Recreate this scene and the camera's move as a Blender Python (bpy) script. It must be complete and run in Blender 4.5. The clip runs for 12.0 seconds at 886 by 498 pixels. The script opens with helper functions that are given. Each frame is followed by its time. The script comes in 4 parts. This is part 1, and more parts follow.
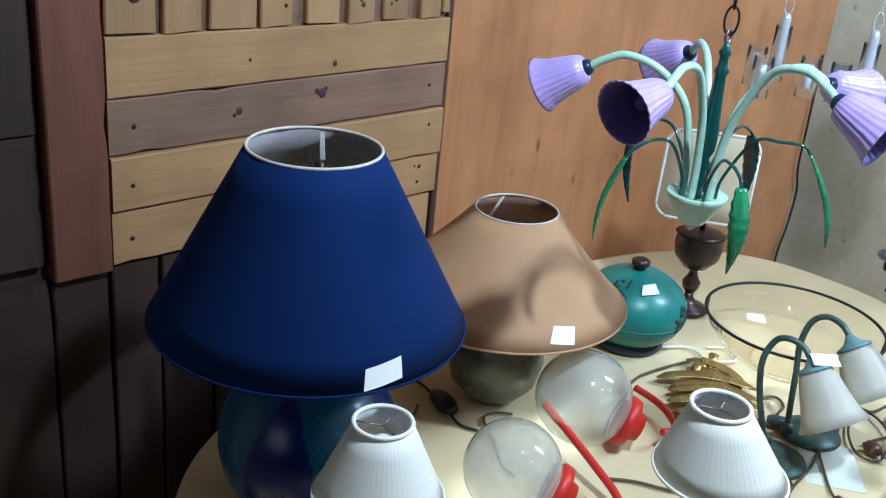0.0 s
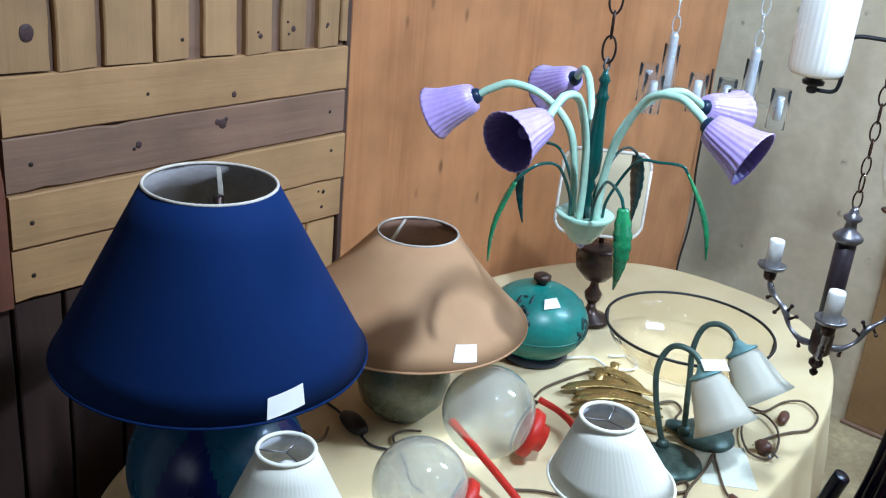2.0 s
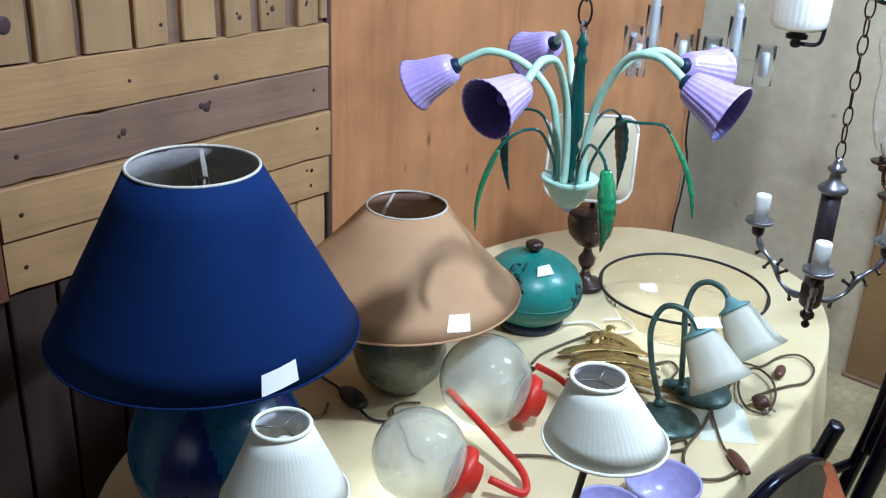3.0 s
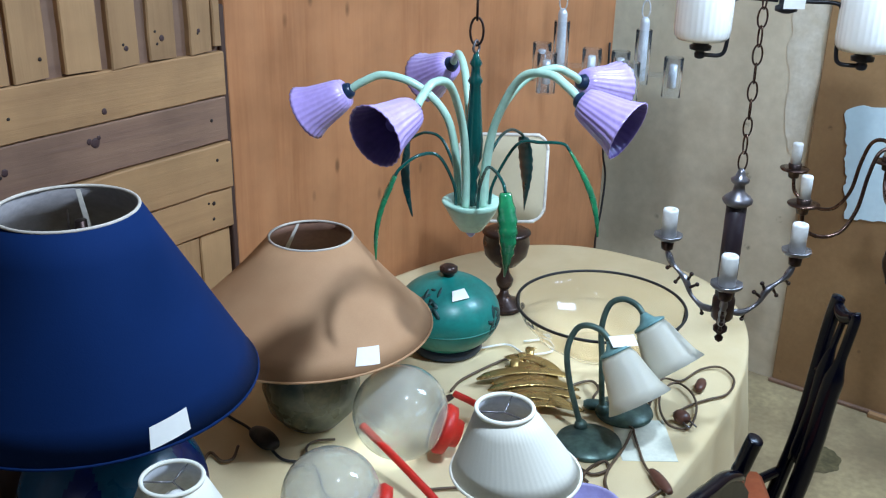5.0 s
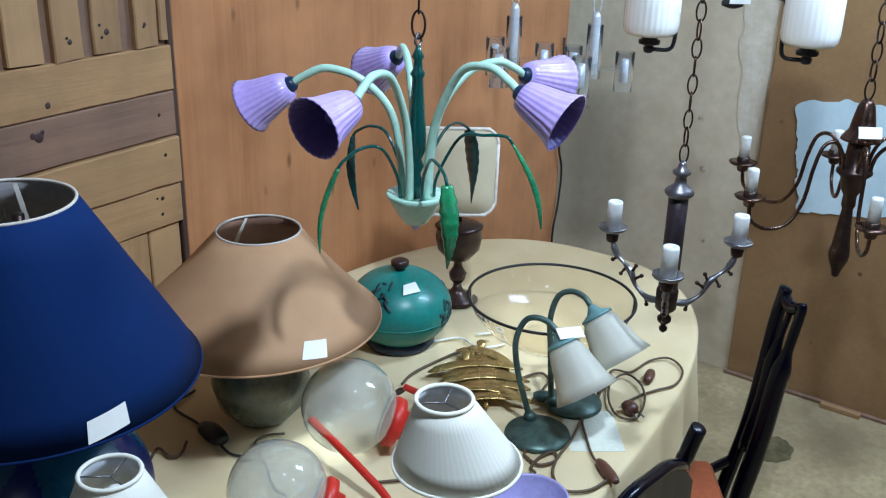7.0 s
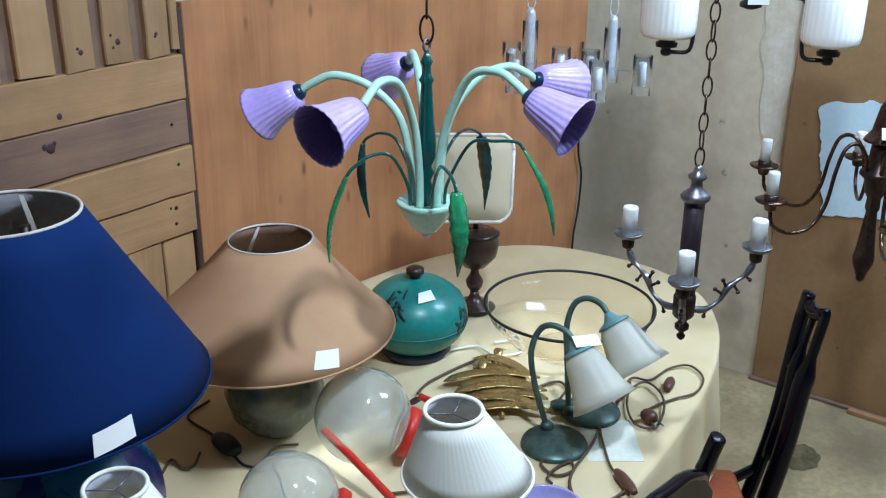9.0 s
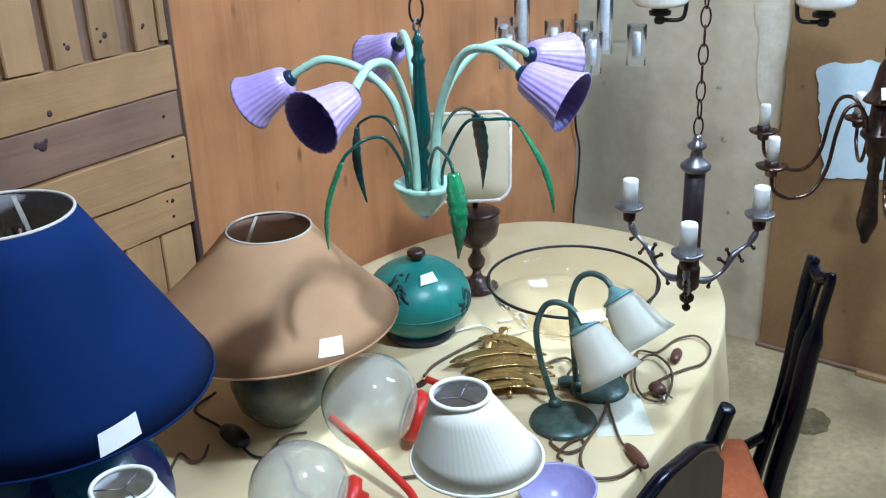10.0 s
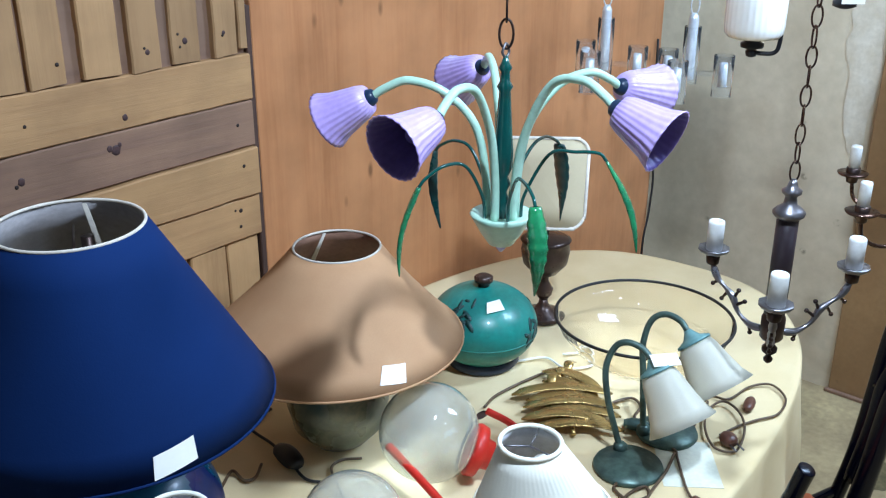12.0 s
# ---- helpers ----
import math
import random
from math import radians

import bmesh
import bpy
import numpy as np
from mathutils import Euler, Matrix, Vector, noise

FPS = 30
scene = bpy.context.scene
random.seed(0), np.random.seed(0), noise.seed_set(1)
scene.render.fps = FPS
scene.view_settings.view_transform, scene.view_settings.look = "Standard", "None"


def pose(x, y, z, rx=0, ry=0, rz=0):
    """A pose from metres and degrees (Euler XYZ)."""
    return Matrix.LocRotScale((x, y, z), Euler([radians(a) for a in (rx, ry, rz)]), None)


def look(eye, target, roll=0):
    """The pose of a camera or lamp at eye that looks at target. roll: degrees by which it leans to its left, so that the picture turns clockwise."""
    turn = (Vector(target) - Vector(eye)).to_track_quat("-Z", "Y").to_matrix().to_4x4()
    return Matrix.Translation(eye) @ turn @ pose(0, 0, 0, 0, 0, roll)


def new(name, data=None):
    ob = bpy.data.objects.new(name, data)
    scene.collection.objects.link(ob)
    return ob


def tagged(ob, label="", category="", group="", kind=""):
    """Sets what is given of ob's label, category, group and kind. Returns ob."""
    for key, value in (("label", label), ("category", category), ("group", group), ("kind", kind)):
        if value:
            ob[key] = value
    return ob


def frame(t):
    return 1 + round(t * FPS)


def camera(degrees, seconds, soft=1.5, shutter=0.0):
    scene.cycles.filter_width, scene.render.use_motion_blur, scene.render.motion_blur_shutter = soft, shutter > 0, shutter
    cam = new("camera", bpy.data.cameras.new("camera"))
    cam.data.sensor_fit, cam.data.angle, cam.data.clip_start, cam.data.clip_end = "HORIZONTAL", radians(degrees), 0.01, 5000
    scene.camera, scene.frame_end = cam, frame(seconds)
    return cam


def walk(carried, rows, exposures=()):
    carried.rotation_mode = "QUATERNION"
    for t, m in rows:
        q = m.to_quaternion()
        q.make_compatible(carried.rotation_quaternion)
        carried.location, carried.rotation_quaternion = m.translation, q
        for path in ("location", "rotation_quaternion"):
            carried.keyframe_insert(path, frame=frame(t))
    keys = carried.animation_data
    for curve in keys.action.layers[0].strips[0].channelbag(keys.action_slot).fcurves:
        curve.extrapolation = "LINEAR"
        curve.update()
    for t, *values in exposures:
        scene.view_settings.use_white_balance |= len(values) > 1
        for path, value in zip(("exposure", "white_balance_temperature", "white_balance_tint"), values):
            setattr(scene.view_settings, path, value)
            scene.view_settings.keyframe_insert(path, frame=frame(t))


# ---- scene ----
cam = camera(48.3, 12.0, soft=1.2)
PATH = [
    (0, (0.502, -0.268, 1.829), (1.77, 1.067, 1.047), 5.6),
    (0.5, (0.487, -0.283, 1.864), (1.834, 1.011, 1.149), 7.1),
    (1, (0.496, -0.31, 1.865), (1.895, 0.922, 1.141), 7.5),
    (1.5, (0.498, -0.318, 1.874), (1.896, 0.918, 1.154), 6.9),
    (2, (0.502, -0.321, 1.873), (1.886, 0.914, 1.126), 5.3),
    (2.5, (0.509, -0.331, 1.873), (1.879, 0.902, 1.096), 3.7),
    (2.7, (0.508, -0.339, 1.869), (1.874, 0.894, 1.085), 3.0),
    (4.3, (0.563, -0.356, 1.87), (1.957, 0.82, 1.048), 1.0),
    (4.5, (0.574, -0.354, 1.867), (1.987, 0.815, 1.068), 0.9),
    (5, (0.595, -0.355, 1.864), (2.056, 0.785, 1.112), 1.1),
    (5.5, (0.607, -0.357, 1.863), (2.1, 0.757, 1.133), 1.2),
    (6, (0.606, -0.377, 1.862), (2.11, 0.725, 1.137), 0.4),
    (6.5, (0.607, -0.39, 1.862), (2.124, 0.687, 1.127), 0.6),
    (7, (0.613, -0.392, 1.861), (2.111, 0.696, 1.104), 1.5),
    (9, (0.646, -0.398, 1.855), (2.116, 0.735, 1.109), 0.4),
    (9.5, (0.659, -0.396, 1.854), (2.138, 0.732, 1.122), -1.6),
    (10, (0.662, -0.39, 1.854), (2.115, 0.736, 1.068), -2.2),
    (10.5, (0.673, -0.378, 1.852), (2.137, 0.751, 1.091), -1.0),
    (11, (0.681, -0.374, 1.856), (2.141, 0.773, 1.114), -1.9),
    (11.5, (0.694, -0.36, 1.856), (2.152, 0.803, 1.133), -0.5),
    (12, (0.697, -0.323, 1.862), (2.087, 0.895, 1.096), 0.1),
]
EXPOSURE = [(0, -0.10), (0.5, 0.05), (2.7, 0.05), (4.5, 0.02), (5, -0.17), (5.5, -0.27), (7, -0.30), (9, -0.25), (9.5, -0.25), (10, 0.00), (10.5, 0.06), (11.5, 0.13), (12, 0.10)]
walk(cam, [(t, look(eye, target, roll)) for t, eye, target, roll in PATH], EXPOSURE)

# ---- world and light ----
world = bpy.data.worlds.new("world")
scene.world = world
world.use_nodes = True
wn = world.node_tree.nodes
sky = wn.new("ShaderNodeTexSky")
sky.sky_type, sky.sun_disc, sky.sun_elevation, sky.sun_rotation = "NISHITA", False, radians(40), radians(250)
wn["Background"].inputs["Strength"].default_value = 0.08
world.node_tree.links.new(sky.outputs["Color"], wn["Background"].inputs["Color"])


def area_light(name, m, sx, sy, watts, colour):
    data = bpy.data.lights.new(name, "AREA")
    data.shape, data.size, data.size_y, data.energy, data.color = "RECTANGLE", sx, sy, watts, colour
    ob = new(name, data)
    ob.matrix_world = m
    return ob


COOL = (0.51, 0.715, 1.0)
# fill lamps added at the west and south openings, out of view
area_light("fill_west", look((-1.9, 0.1, 2.0), (1.6, 0.8, 1.0)), 1.3, 1.1, 1.5, COOL)
area_light("fill_south", look((2.2, -2.85, 2.25), (2.2, 0.6, 1.0)), 2.2, 0.8, 8, COOL)
# area lamp added under the closed ceiling to brighten the right side
area_light("added_overhead_light", look((3.25, -0.4, 2.66), (3.80, 0.55, 0.9)), 1.0, 0.6, 124, COOL)
area_light("ceiling_panel", look((1.50, -0.19, 2.66), (1.86, 0.5, 0.8)), 0.10, 0.10, 47, (0.60, 0.77, 1.0))
for place in ((1.9, -1.1, 2.5), (2.9, -1.7, 2.5)):
    data = bpy.data.lights.new("ceiling_bulb", "POINT")
    data.energy, data.color, data.shadow_soft_size = 3.5, (1.0, 0.95, 0.86), 0.05
    new("ceiling_bulb", data).location = place

# ---- materials ----


def nodes_of(name):
    m = bpy.data.materials.new(name)
    m.use_nodes = True
    t = m.node_tree
    return m, t, t.nodes["Principled BSDF"], t.links


def mix_rgb(t, a, b, f, mode="MIX"):
    n = t.nodes.new("ShaderNodeMix")
    n.data_type, n.blend_type = "RGBA", mode
    for sock, v in ((n.inputs[0], f), (n.inputs[6], a), (n.inputs[7], b)):
        if isinstance(v, bpy.types.NodeSocket):
            t.links.new(v, sock)
        elif isinstance(v, (int, float)):
            sock.default_value = v
        else:
            sock.default_value = (*v, 1)
    return n.outputs[2]


def coords(t, scale=(1, 1, 1), shift=False):
    tc = t.nodes.new("ShaderNodeTexCoord")
    mp = t.nodes.new("ShaderNodeMapping")
    mp.inputs["Scale"].default_value = scale
    t.links.new(tc.outputs["Object"], mp.inputs["Vector"])
    if shift:
        oi = t.nodes.new("ShaderNodeObjectInfo")
        mul = t.nodes.new("ShaderNodeMath")
        mul.operation = "MULTIPLY"
        mul.inputs[1].default_value = 37.0
        t.links.new(oi.outputs["Random"], mul.inputs[0])
        cmb = t.nodes.new("ShaderNodeCombineXYZ")
        for i in range(3):
            t.links.new(mul.outputs[0], cmb.inputs[i])
        t.links.new(cmb.outputs[0], mp.inputs["Location"])
    return mp.outputs["Vector"]


def noise_tex(t, vec, scale, detail=4.0, lo=0.35, hi=0.65, rough=0.55):
    n = t.nodes.new("ShaderNodeTexNoise")
    n.inputs["Scale"].default_value, n.inputs["Detail"].default_value, n.inputs["Roughness"].default_value = scale, detail, rough
    t.links.new(vec, n.inputs["Vector"])
    r = t.nodes.new("ShaderNodeMapRange")
    r.inputs[1].default_value, r.inputs[2].default_value = lo, hi
    t.links.new(n.outputs["Fac"], r.inputs[0])
    return r.outputs[0]


def bump(t, bsdf, height, strength, dist):
    b = t.nodes.new("ShaderNodeBump")
    b.inputs["Strength"].default_value, b.inputs["Distance"].default_value = strength, dist
    t.links.new(height, b.inputs["Height"])
    t.links.new(b.outputs["Normal"], bsdf.inputs["Normal"])


def surf(name, base, dark=None, rough=0.6, metal=0.0, big=6.0, fine=90.0, blend=0.5, relief=0.2, dist=0.001, sheen=0.0, coat=0.0, trans=0.0, ior=1.45, spots=0.0):
    """A surface with stains at one scale and grain at another."""
    m, t, b, link = nodes_of(name)
    dark = dark or tuple(c * 0.7 for c in base)
    v = coords(t)
    f1 = noise_tex(t, v, big, 4)
    f2 = noise_tex(t, v, fine, 3, 0.3, 0.7)
    c = mix_rgb(t, base, dark, f1)
    sc = t.nodes.new("ShaderNodeMath")
    sc.operation = "MULTIPLY"
    sc.inputs[1].default_value = blend
    link.new(f2, sc.inputs[0])
    c = mix_rgb(t, c, tuple(x * 0.75 for x in dark), sc.outputs[0])
    if spots:
        vo = t.nodes.new("ShaderNodeTexVoronoi")
        vo.inputs["Scale"].default_value = spots
        link.new(v, vo.inputs["Vector"])
        kr = t.nodes.new("ShaderNodeMapRange")
        kr.inputs[1].default_value, kr.inputs[2].default_value, kr.inputs[3].default_value, kr.inputs[4].default_value = 0.03, 0.10, 1.0, 0.0
        link.new(vo.outputs["Distance"], kr.inputs[0])
        n2 = noise_tex(t, v, 40, 3, 0.42, 0.6)
        k2 = t.nodes.new("ShaderNodeMath")
        k2.operation = "MULTIPLY"
        link.new(kr.outputs[0], k2.inputs[0])
        link.new(n2, k2.inputs[1])
        c = mix_rgb(t, c, tuple(x * 0.3 for x in dark), k2.outputs[0])
    link.new(c, b.inputs["Base Color"])
    rr = t.nodes.new("ShaderNodeMapRange")
    rr.inputs[3].default_value, rr.inputs[4].default_value = max(rough - 0.08, 0.02), min(rough + 0.1, 1)
    link.new(f1, rr.inputs[0])
    link.new(rr.outputs[0], b.inputs["Roughness"])
    b.inputs["Metallic"].default_value = metal
    b.inputs["Sheen Weight"].default_value = sheen
    b.inputs["Coat Weight"].default_value = coat
    b.inputs["Transmission Weight"].default_value = trans
    b.inputs["IOR"].default_value = ior
    if relief:
        bump(t, b, f2, relief, dist)
    return m


def wood(name, base, dark, axis="x", rough=0.65, knots=True, vary=0.35, grain=70, shift=True, relief=0.35):
    """Sawn wood, grain along one local axis, each piece its own tone."""
    m, t, b, link = nodes_of(name)
    sc = {"x": (0.06, 1, 1), "y": (1, 0.06, 1), "z": (1, 1, 0.06)}[axis]
    v = coords(t, sc, shift)
    plain = coords(t, (1, 1, 1), shift)
    g = noise_tex(t, v, grain, 5, 0.3, 0.7, 0.65)
    broad = noise_tex(t, v, 14, 3, 0.35, 0.65)
    stain = noise_tex(t, plain, 5, 4, 0.4, 0.72)
    c = mix_rgb(t, base, dark, g)
    c = mix_rgb(t, base, c, broad)
    c = mix_rgb(t, c, tuple(x * 0.45 for x in dark), mul(t, stain, 0.45))
    if knots:
        vo = t.nodes.new("ShaderNodeTexVoronoi")
        vo.inputs["Scale"].default_value = 8.0
        link.new(coords(t, {"x": (0.45, 1, 1), "y": (1, 0.45, 1), "z": (1, 1, 0.45)}[axis], shift), vo.inputs["Vector"])
        kr = t.nodes.new("ShaderNodeMapRange")
        kr.inputs[1].default_value, kr.inputs[2].default_value, kr.inputs[3].default_value, kr.inputs[4].default_value = 0.03, 0.085, 1.0, 0.0
        link.new(vo.outputs["Distance"], kr.inputs[0])
        c = mix_rgb(t, c, tuple(x * 0.3 for x in dark), mul(t, kr.outputs[0], 0.75))
    if vary:
        oi = t.nodes.new("ShaderNodeObjectInfo")
        hs = t.nodes.new("ShaderNodeHueSaturation")
        mr = t.nodes.new("ShaderNodeMapRange")
        mr.inputs[3].default_value, mr.inputs[4].default_value = 1 - vary, 1 + vary * 0.6
        link.new(oi.outputs["Random"], mr.inputs[0])
        link.new(mr.outputs[0], hs.inputs["Value"])
        link.new(c, hs.inputs["Color"])
        c = hs.outputs["Color"]
    link.new(c, b.inputs["Base Color"])
    b.inputs["Roughness"].default_value = rough
    bump(t, b, g, relief, 0.0015)
    return m


def mul(t, a, k):
    n = t.nodes.new("ShaderNodeMath")
    n.operation = "MULTIPLY"
    t.links.new(a, n.inputs[0])
    n.inputs[1].default_value = k
    return n.outputs[0]


def weave(name, base, dark, rough=0.85, scale=420.0, relief=0.25, translucent=0.0):
    """Woven lampshade cloth or table linen."""
    m, t, b, link = nodes_of(name)
    v = coords(t)
    big = noise_tex(t, v, 5, 4, 0.35, 0.7)
    thr = t.nodes.new("ShaderNodeTexNoise")
    thr.inputs["Scale"].default_value, thr.inputs["Detail"].default_value = scale, 2
    link.new(v, thr.inputs["Vector"])
    c = mix_rgb(t, base, dark, big)
    c = mix_rgb(t, c, tuple(x * 0.8 for x in dark), mul(t, thr.outputs["Fac"], 0.35))
    link.new(c, b.inputs["Base Color"])
    b.inputs["Roughness"].default_value = rough
    b.inputs["Specular IOR Level"].default_value = 0.15
    bump(t, b, thr.outputs["Fac"], relief, 0.0006)
    if translucent:
        tr = t.nodes.new("ShaderNodeBsdfTranslucent")
        link.new(c, tr.inputs["Color"])
        mx = t.nodes.new("ShaderNodeMixShader")
        mx.inputs[0].default_value = translucent
        link.new(b.outputs[0], mx.inputs[1])
        link.new(tr.outputs[0], mx.inputs[2])
        link.new(mx.outputs[0], t.nodes["Material Output"].inputs["Surface"])
    return m


M = {
    "pallet": wood("pallet_wood", (0.44, 0.245, 0.105), (0.32, 0.165, 0.07), "x", vary=0.2),
    "pallet_dark": wood("grey_brown_pallet_wood", (0.25, 0.14, 0.085), (0.17, 0.09, 0.06), "x", vary=0.15),
    "pallet_v": wood("pallet_wood_upright", (0.46, 0.26, 0.115), (0.35, 0.185, 0.078), "z", vary=0.22),
    "old_dark": wood("old_brown_board", (0.060, 0.028, 0.019), (0.03, 0.013, 0.010), "z"),
    "red_post": wood("red_brown_post", (0.23, 0.075, 0.04), (0.13, 0.04, 0.025), "z", knots=False),
    "ply": wood("orange_plywood", (0.50, 0.218, 0.092), (0.40, 0.155, 0.06), "z", rough=0.42, vary=0.0, shift=False, relief=0.08),
    "beige": surf("beige_board", (0.66, 0.56, 0.40), (0.54, 0.44, 0.30), 0.75, big=4, fine=26, blend=0.35, spots=6.5),
    "brown": surf("brown_hardboard", (0.33, 0.19, 0.085), (0.25, 0.135, 0.058), 0.42, big=3, fine=60, blend=0.3, spots=9.0),
    "smear": surf("pale_filler_smear", (0.69, 0.615, 0.49), (0.58, 0.49, 0.355), 0.8, big=14, fine=60, blend=0.4),
    "patch": surf("pale_blue_paint", (0.60, 0.72, 0.74), (0.50, 0.63, 0.66), 0.7, big=6, fine=50, blend=0.2),
    # brown picked for unseen walls and ceiling, to limit bounced light
    "dim_wall": surf("bounce_damping_brown", (0.22, 0.17, 0.12), (0.15, 0.11, 0.08), 0.9, big=3, fine=60, blend=0.3),
    "plaster": surf("white_plaster", (0.75, 0.74, 0.70), (0.62, 0.61, 0.57), 0.9, big=3, fine=60, blend=0.3),
    "concrete": surf("concrete_floor", (0.50, 0.385, 0.20), (0.28, 0.205, 0.11), 0.8, big=3.2, fine=45, blend=0.5, relief=0.4),
    "cloth": weave("cream_linen", (0.80, 0.648, 0.395), (0.71, 0.545, 0.30), scale=500, translucent=0.08),
    "blue": weave("royal_blue_cloth", (0.002, 0.022, 0.104), (0.0016, 0.018, 0.086)),
    "lining": surf("grey_lining", (0.36, 0.33, 0.33), None, 0.8),
    "trim": surf("cream_binding", (0.78, 0.70, 0.60), None, 0.7),
    "tan": weave("salmon_tan_parchment", (0.64, 0.375, 0.205), (0.52, 0.28, 0.145), rough=0.6, translucent=0.12),
    "tan_in": surf("red_brown_lining", (0.36, 0.19, 0.13), None, 0.7),
    "teal_glaze": surf("petrol_blue_glaze", (0.003, 0.105, 0.20), (0.002, 0.06, 0.15), 0.32, coat=0.15, relief=0.03, big=7),
    "stoneware": surf("mottled_green_glaze", (0.15, 0.14, 0.085), (0.035, 0.06, 0.055), 0.3, coat=0.4, big=9, relief=0.05),
    "green_pot": surf("turquoise_enamel", (0.010, 0.235, 0.19), (0.008, 0.175, 0.15), 0.42, coat=0.12, big=8, relief=0.04),
    "navy": surf("dark_navy_glaze", (0.012, 0.03, 0.07), None, 0.35),
    "leafpaint": surf("dark_leaf_paint", (0.012, 0.06, 0.055), None, 0.5),
    "white_pleat": weave("white_pleated_silk", (0.97, 0.945, 0.82), (0.96, 0.925, 0.79), rough=0.7, relief=0.05, translucent=0.14),
    "white_in": surf("white_shade_lining", (0.72, 0.74, 0.78), None, 0.5),
    "lilac": surf("lilac_ceramic", (0.43, 0.40, 0.66), (0.38, 0.34, 0.60), 0.3, coat=0.4, relief=0.03),
    "tulip": surf("lilac_tulip_enamel", (0.55, 0.42, 0.80), (0.46, 0.33, 0.72), 0.33, relief=0.04, coat=0.35),
    "tulip_in": surf("violet_tulip_inside_shaded", (0.21, 0.15, 0.52), None, 0.5),
    "mint": surf("pale_mint_enamel", (0.50, 0.74, 0.60), (0.40, 0.64, 0.50), 0.3, relief=0.04, coat=0.3),
    "emerald": surf("dark_green_glass_paint", (0.004, 0.085, 0.07), (0.003, 0.05, 0.045), 0.15, coat=0.6, relief=0.03),
    "leaf": surf("green_twisted_glass_leaf", (0.03, 0.38, 0.14), (0.015, 0.20, 0.09), 0.22, coat=0.5, big=30, relief=0.1, trans=0.25),
    "leaf_dark": surf("dark_green_twisted_leaf", (0.006, 0.055, 0.05), (0.004, 0.03, 0.03), 0.3, coat=0.5, big=30, relief=0.1),
    "bronze": surf("dark_bronze", (0.10, 0.065, 0.05), (0.045, 0.03, 0.028), 0.35, 0.85, big=25, relief=0.1),
    "pewter": surf("grey_pewter", (0.30, 0.29, 0.31), (0.17, 0.16, 0.17), 0.35, 0.9, big=30, relief=0.1),
    "copper": surf("copper_bronze", (0.17, 0.095, 0.065), (0.06, 0.035, 0.03), 0.28, 0.9, big=20, relief=0.1),
    "urn": surf("brown_urn_metal", (0.075, 0.042, 0.032), (0.04, 0.022, 0.018), 0.32, 0.4, big=20),
    "darkwood": surf("dark_stained_wood", (0.034, 0.022, 0.027), (0.02, 0.014, 0.017), 0.35),
    "black": surf("black_metal", (0.018, 0.018, 0.022), None, 0.4, 0.3, relief=0.05),
    "lacquer": surf("black_lacquer", (0.0025, 0.003, 0.009), None, 0.16, coat=0.0, relief=0.02, ior=1.3),
    "seat": surf("red_orange_upholstery", (0.42, 0.105, 0.032), (0.32, 0.07, 0.022), 0.8),
    "wax": surf("white_candle_sleeve", (0.82, 0.82, 0.80), (0.74, 0.74, 0.70), 0.45, relief=0.08),
    "opal": surf("white_opal_glass", (0.93, 0.91, 0.85), (0.91, 0.88, 0.82), 0.22, coat=0.3, blend=0.05, relief=0.0),
    "frost": weave("frosted_white_glass", (0.84, 0.81, 0.70), (0.80, 0.77, 0.66), rough=0.35, relief=0.02, translucent=0.5),
    "verdigris": surf("verdigris_metal", (0.10, 0.17, 0.14), (0.045, 0.075, 0.065), 0.45, 0.35, big=28, relief=0.15),
    "verd_cap": surf("pale_verdigris_cap", (0.22, 0.40, 0.38), (0.12, 0.26, 0.26), 0.45, 0.2, big=30),
    "gold": surf("brushed_gold", (0.60, 0.41, 0.16), (0.42, 0.27, 0.09), 0.26, 0.75, big=18, relief=0.08),
    "red": surf("red_plastic", (0.72, 0.035, 0.02), (0.60, 0.025, 0.015), 0.35, relief=0.03),
    "cord": surf("brown_flex", (0.13, 0.08, 0.045), None, 0.5),
    "cord_dark": surf("black_flex", (0.02, 0.018, 0.018), None, 0.5),
    "plug": surf("brown_plastic", (0.14, 0.055, 0.035), None, 0.4),
    "tag": surf("white_sticker", (0.90, 0.88, 0.82), (0.86, 0.84, 0.78), 0.6, relief=0.0, blend=0.15),
    "paper": surf("pale_sheet_surface", (0.70, 0.70, 0.58), (0.66, 0.66, 0.54), 0.7, relief=0.05),
    "cream_shade": weave("cream_shade_cloth", (0.66, 0.56, 0.38), (0.58, 0.48, 0.31), translucent=0.2),
    "knot": surf("dark_knot", (0.085, 0.04, 0.035), (0.045, 0.022, 0.022), 0.6, big=60),
    "stain": surf("dark_floor_stain", (0.19, 0.145, 0.065), (0.085, 0.07, 0.03), 0.75, big=16, fine=60),
    "petal": surf("royal_blue_glaze", (0.002, 0.018, 0.16), (0.002, 0.012, 0.11), 0.3, coat=0.15, relief=0.03),
    "nail": surf("rusty_nail", (0.05, 0.035, 0.03), None, 0.6, 0.5),
}


def glass(name, colour, rough, milk, ior=1.3):
    m, t, b, link = nodes_of(name)
    v = coords(t)
    f = noise_tex(t, v, 7, 3, 0.3, 0.7)
    c = mix_rgb(t, colour, tuple(x * 0.9 for x in colour), f)
    link.new(c, b.inputs["Base Color"])
    b.inputs["Roughness"].default_value = rough
    b.inputs["Transmission Weight"].default_value = 1 - milk
    b.inputs["IOR"].default_value = ior
    return m


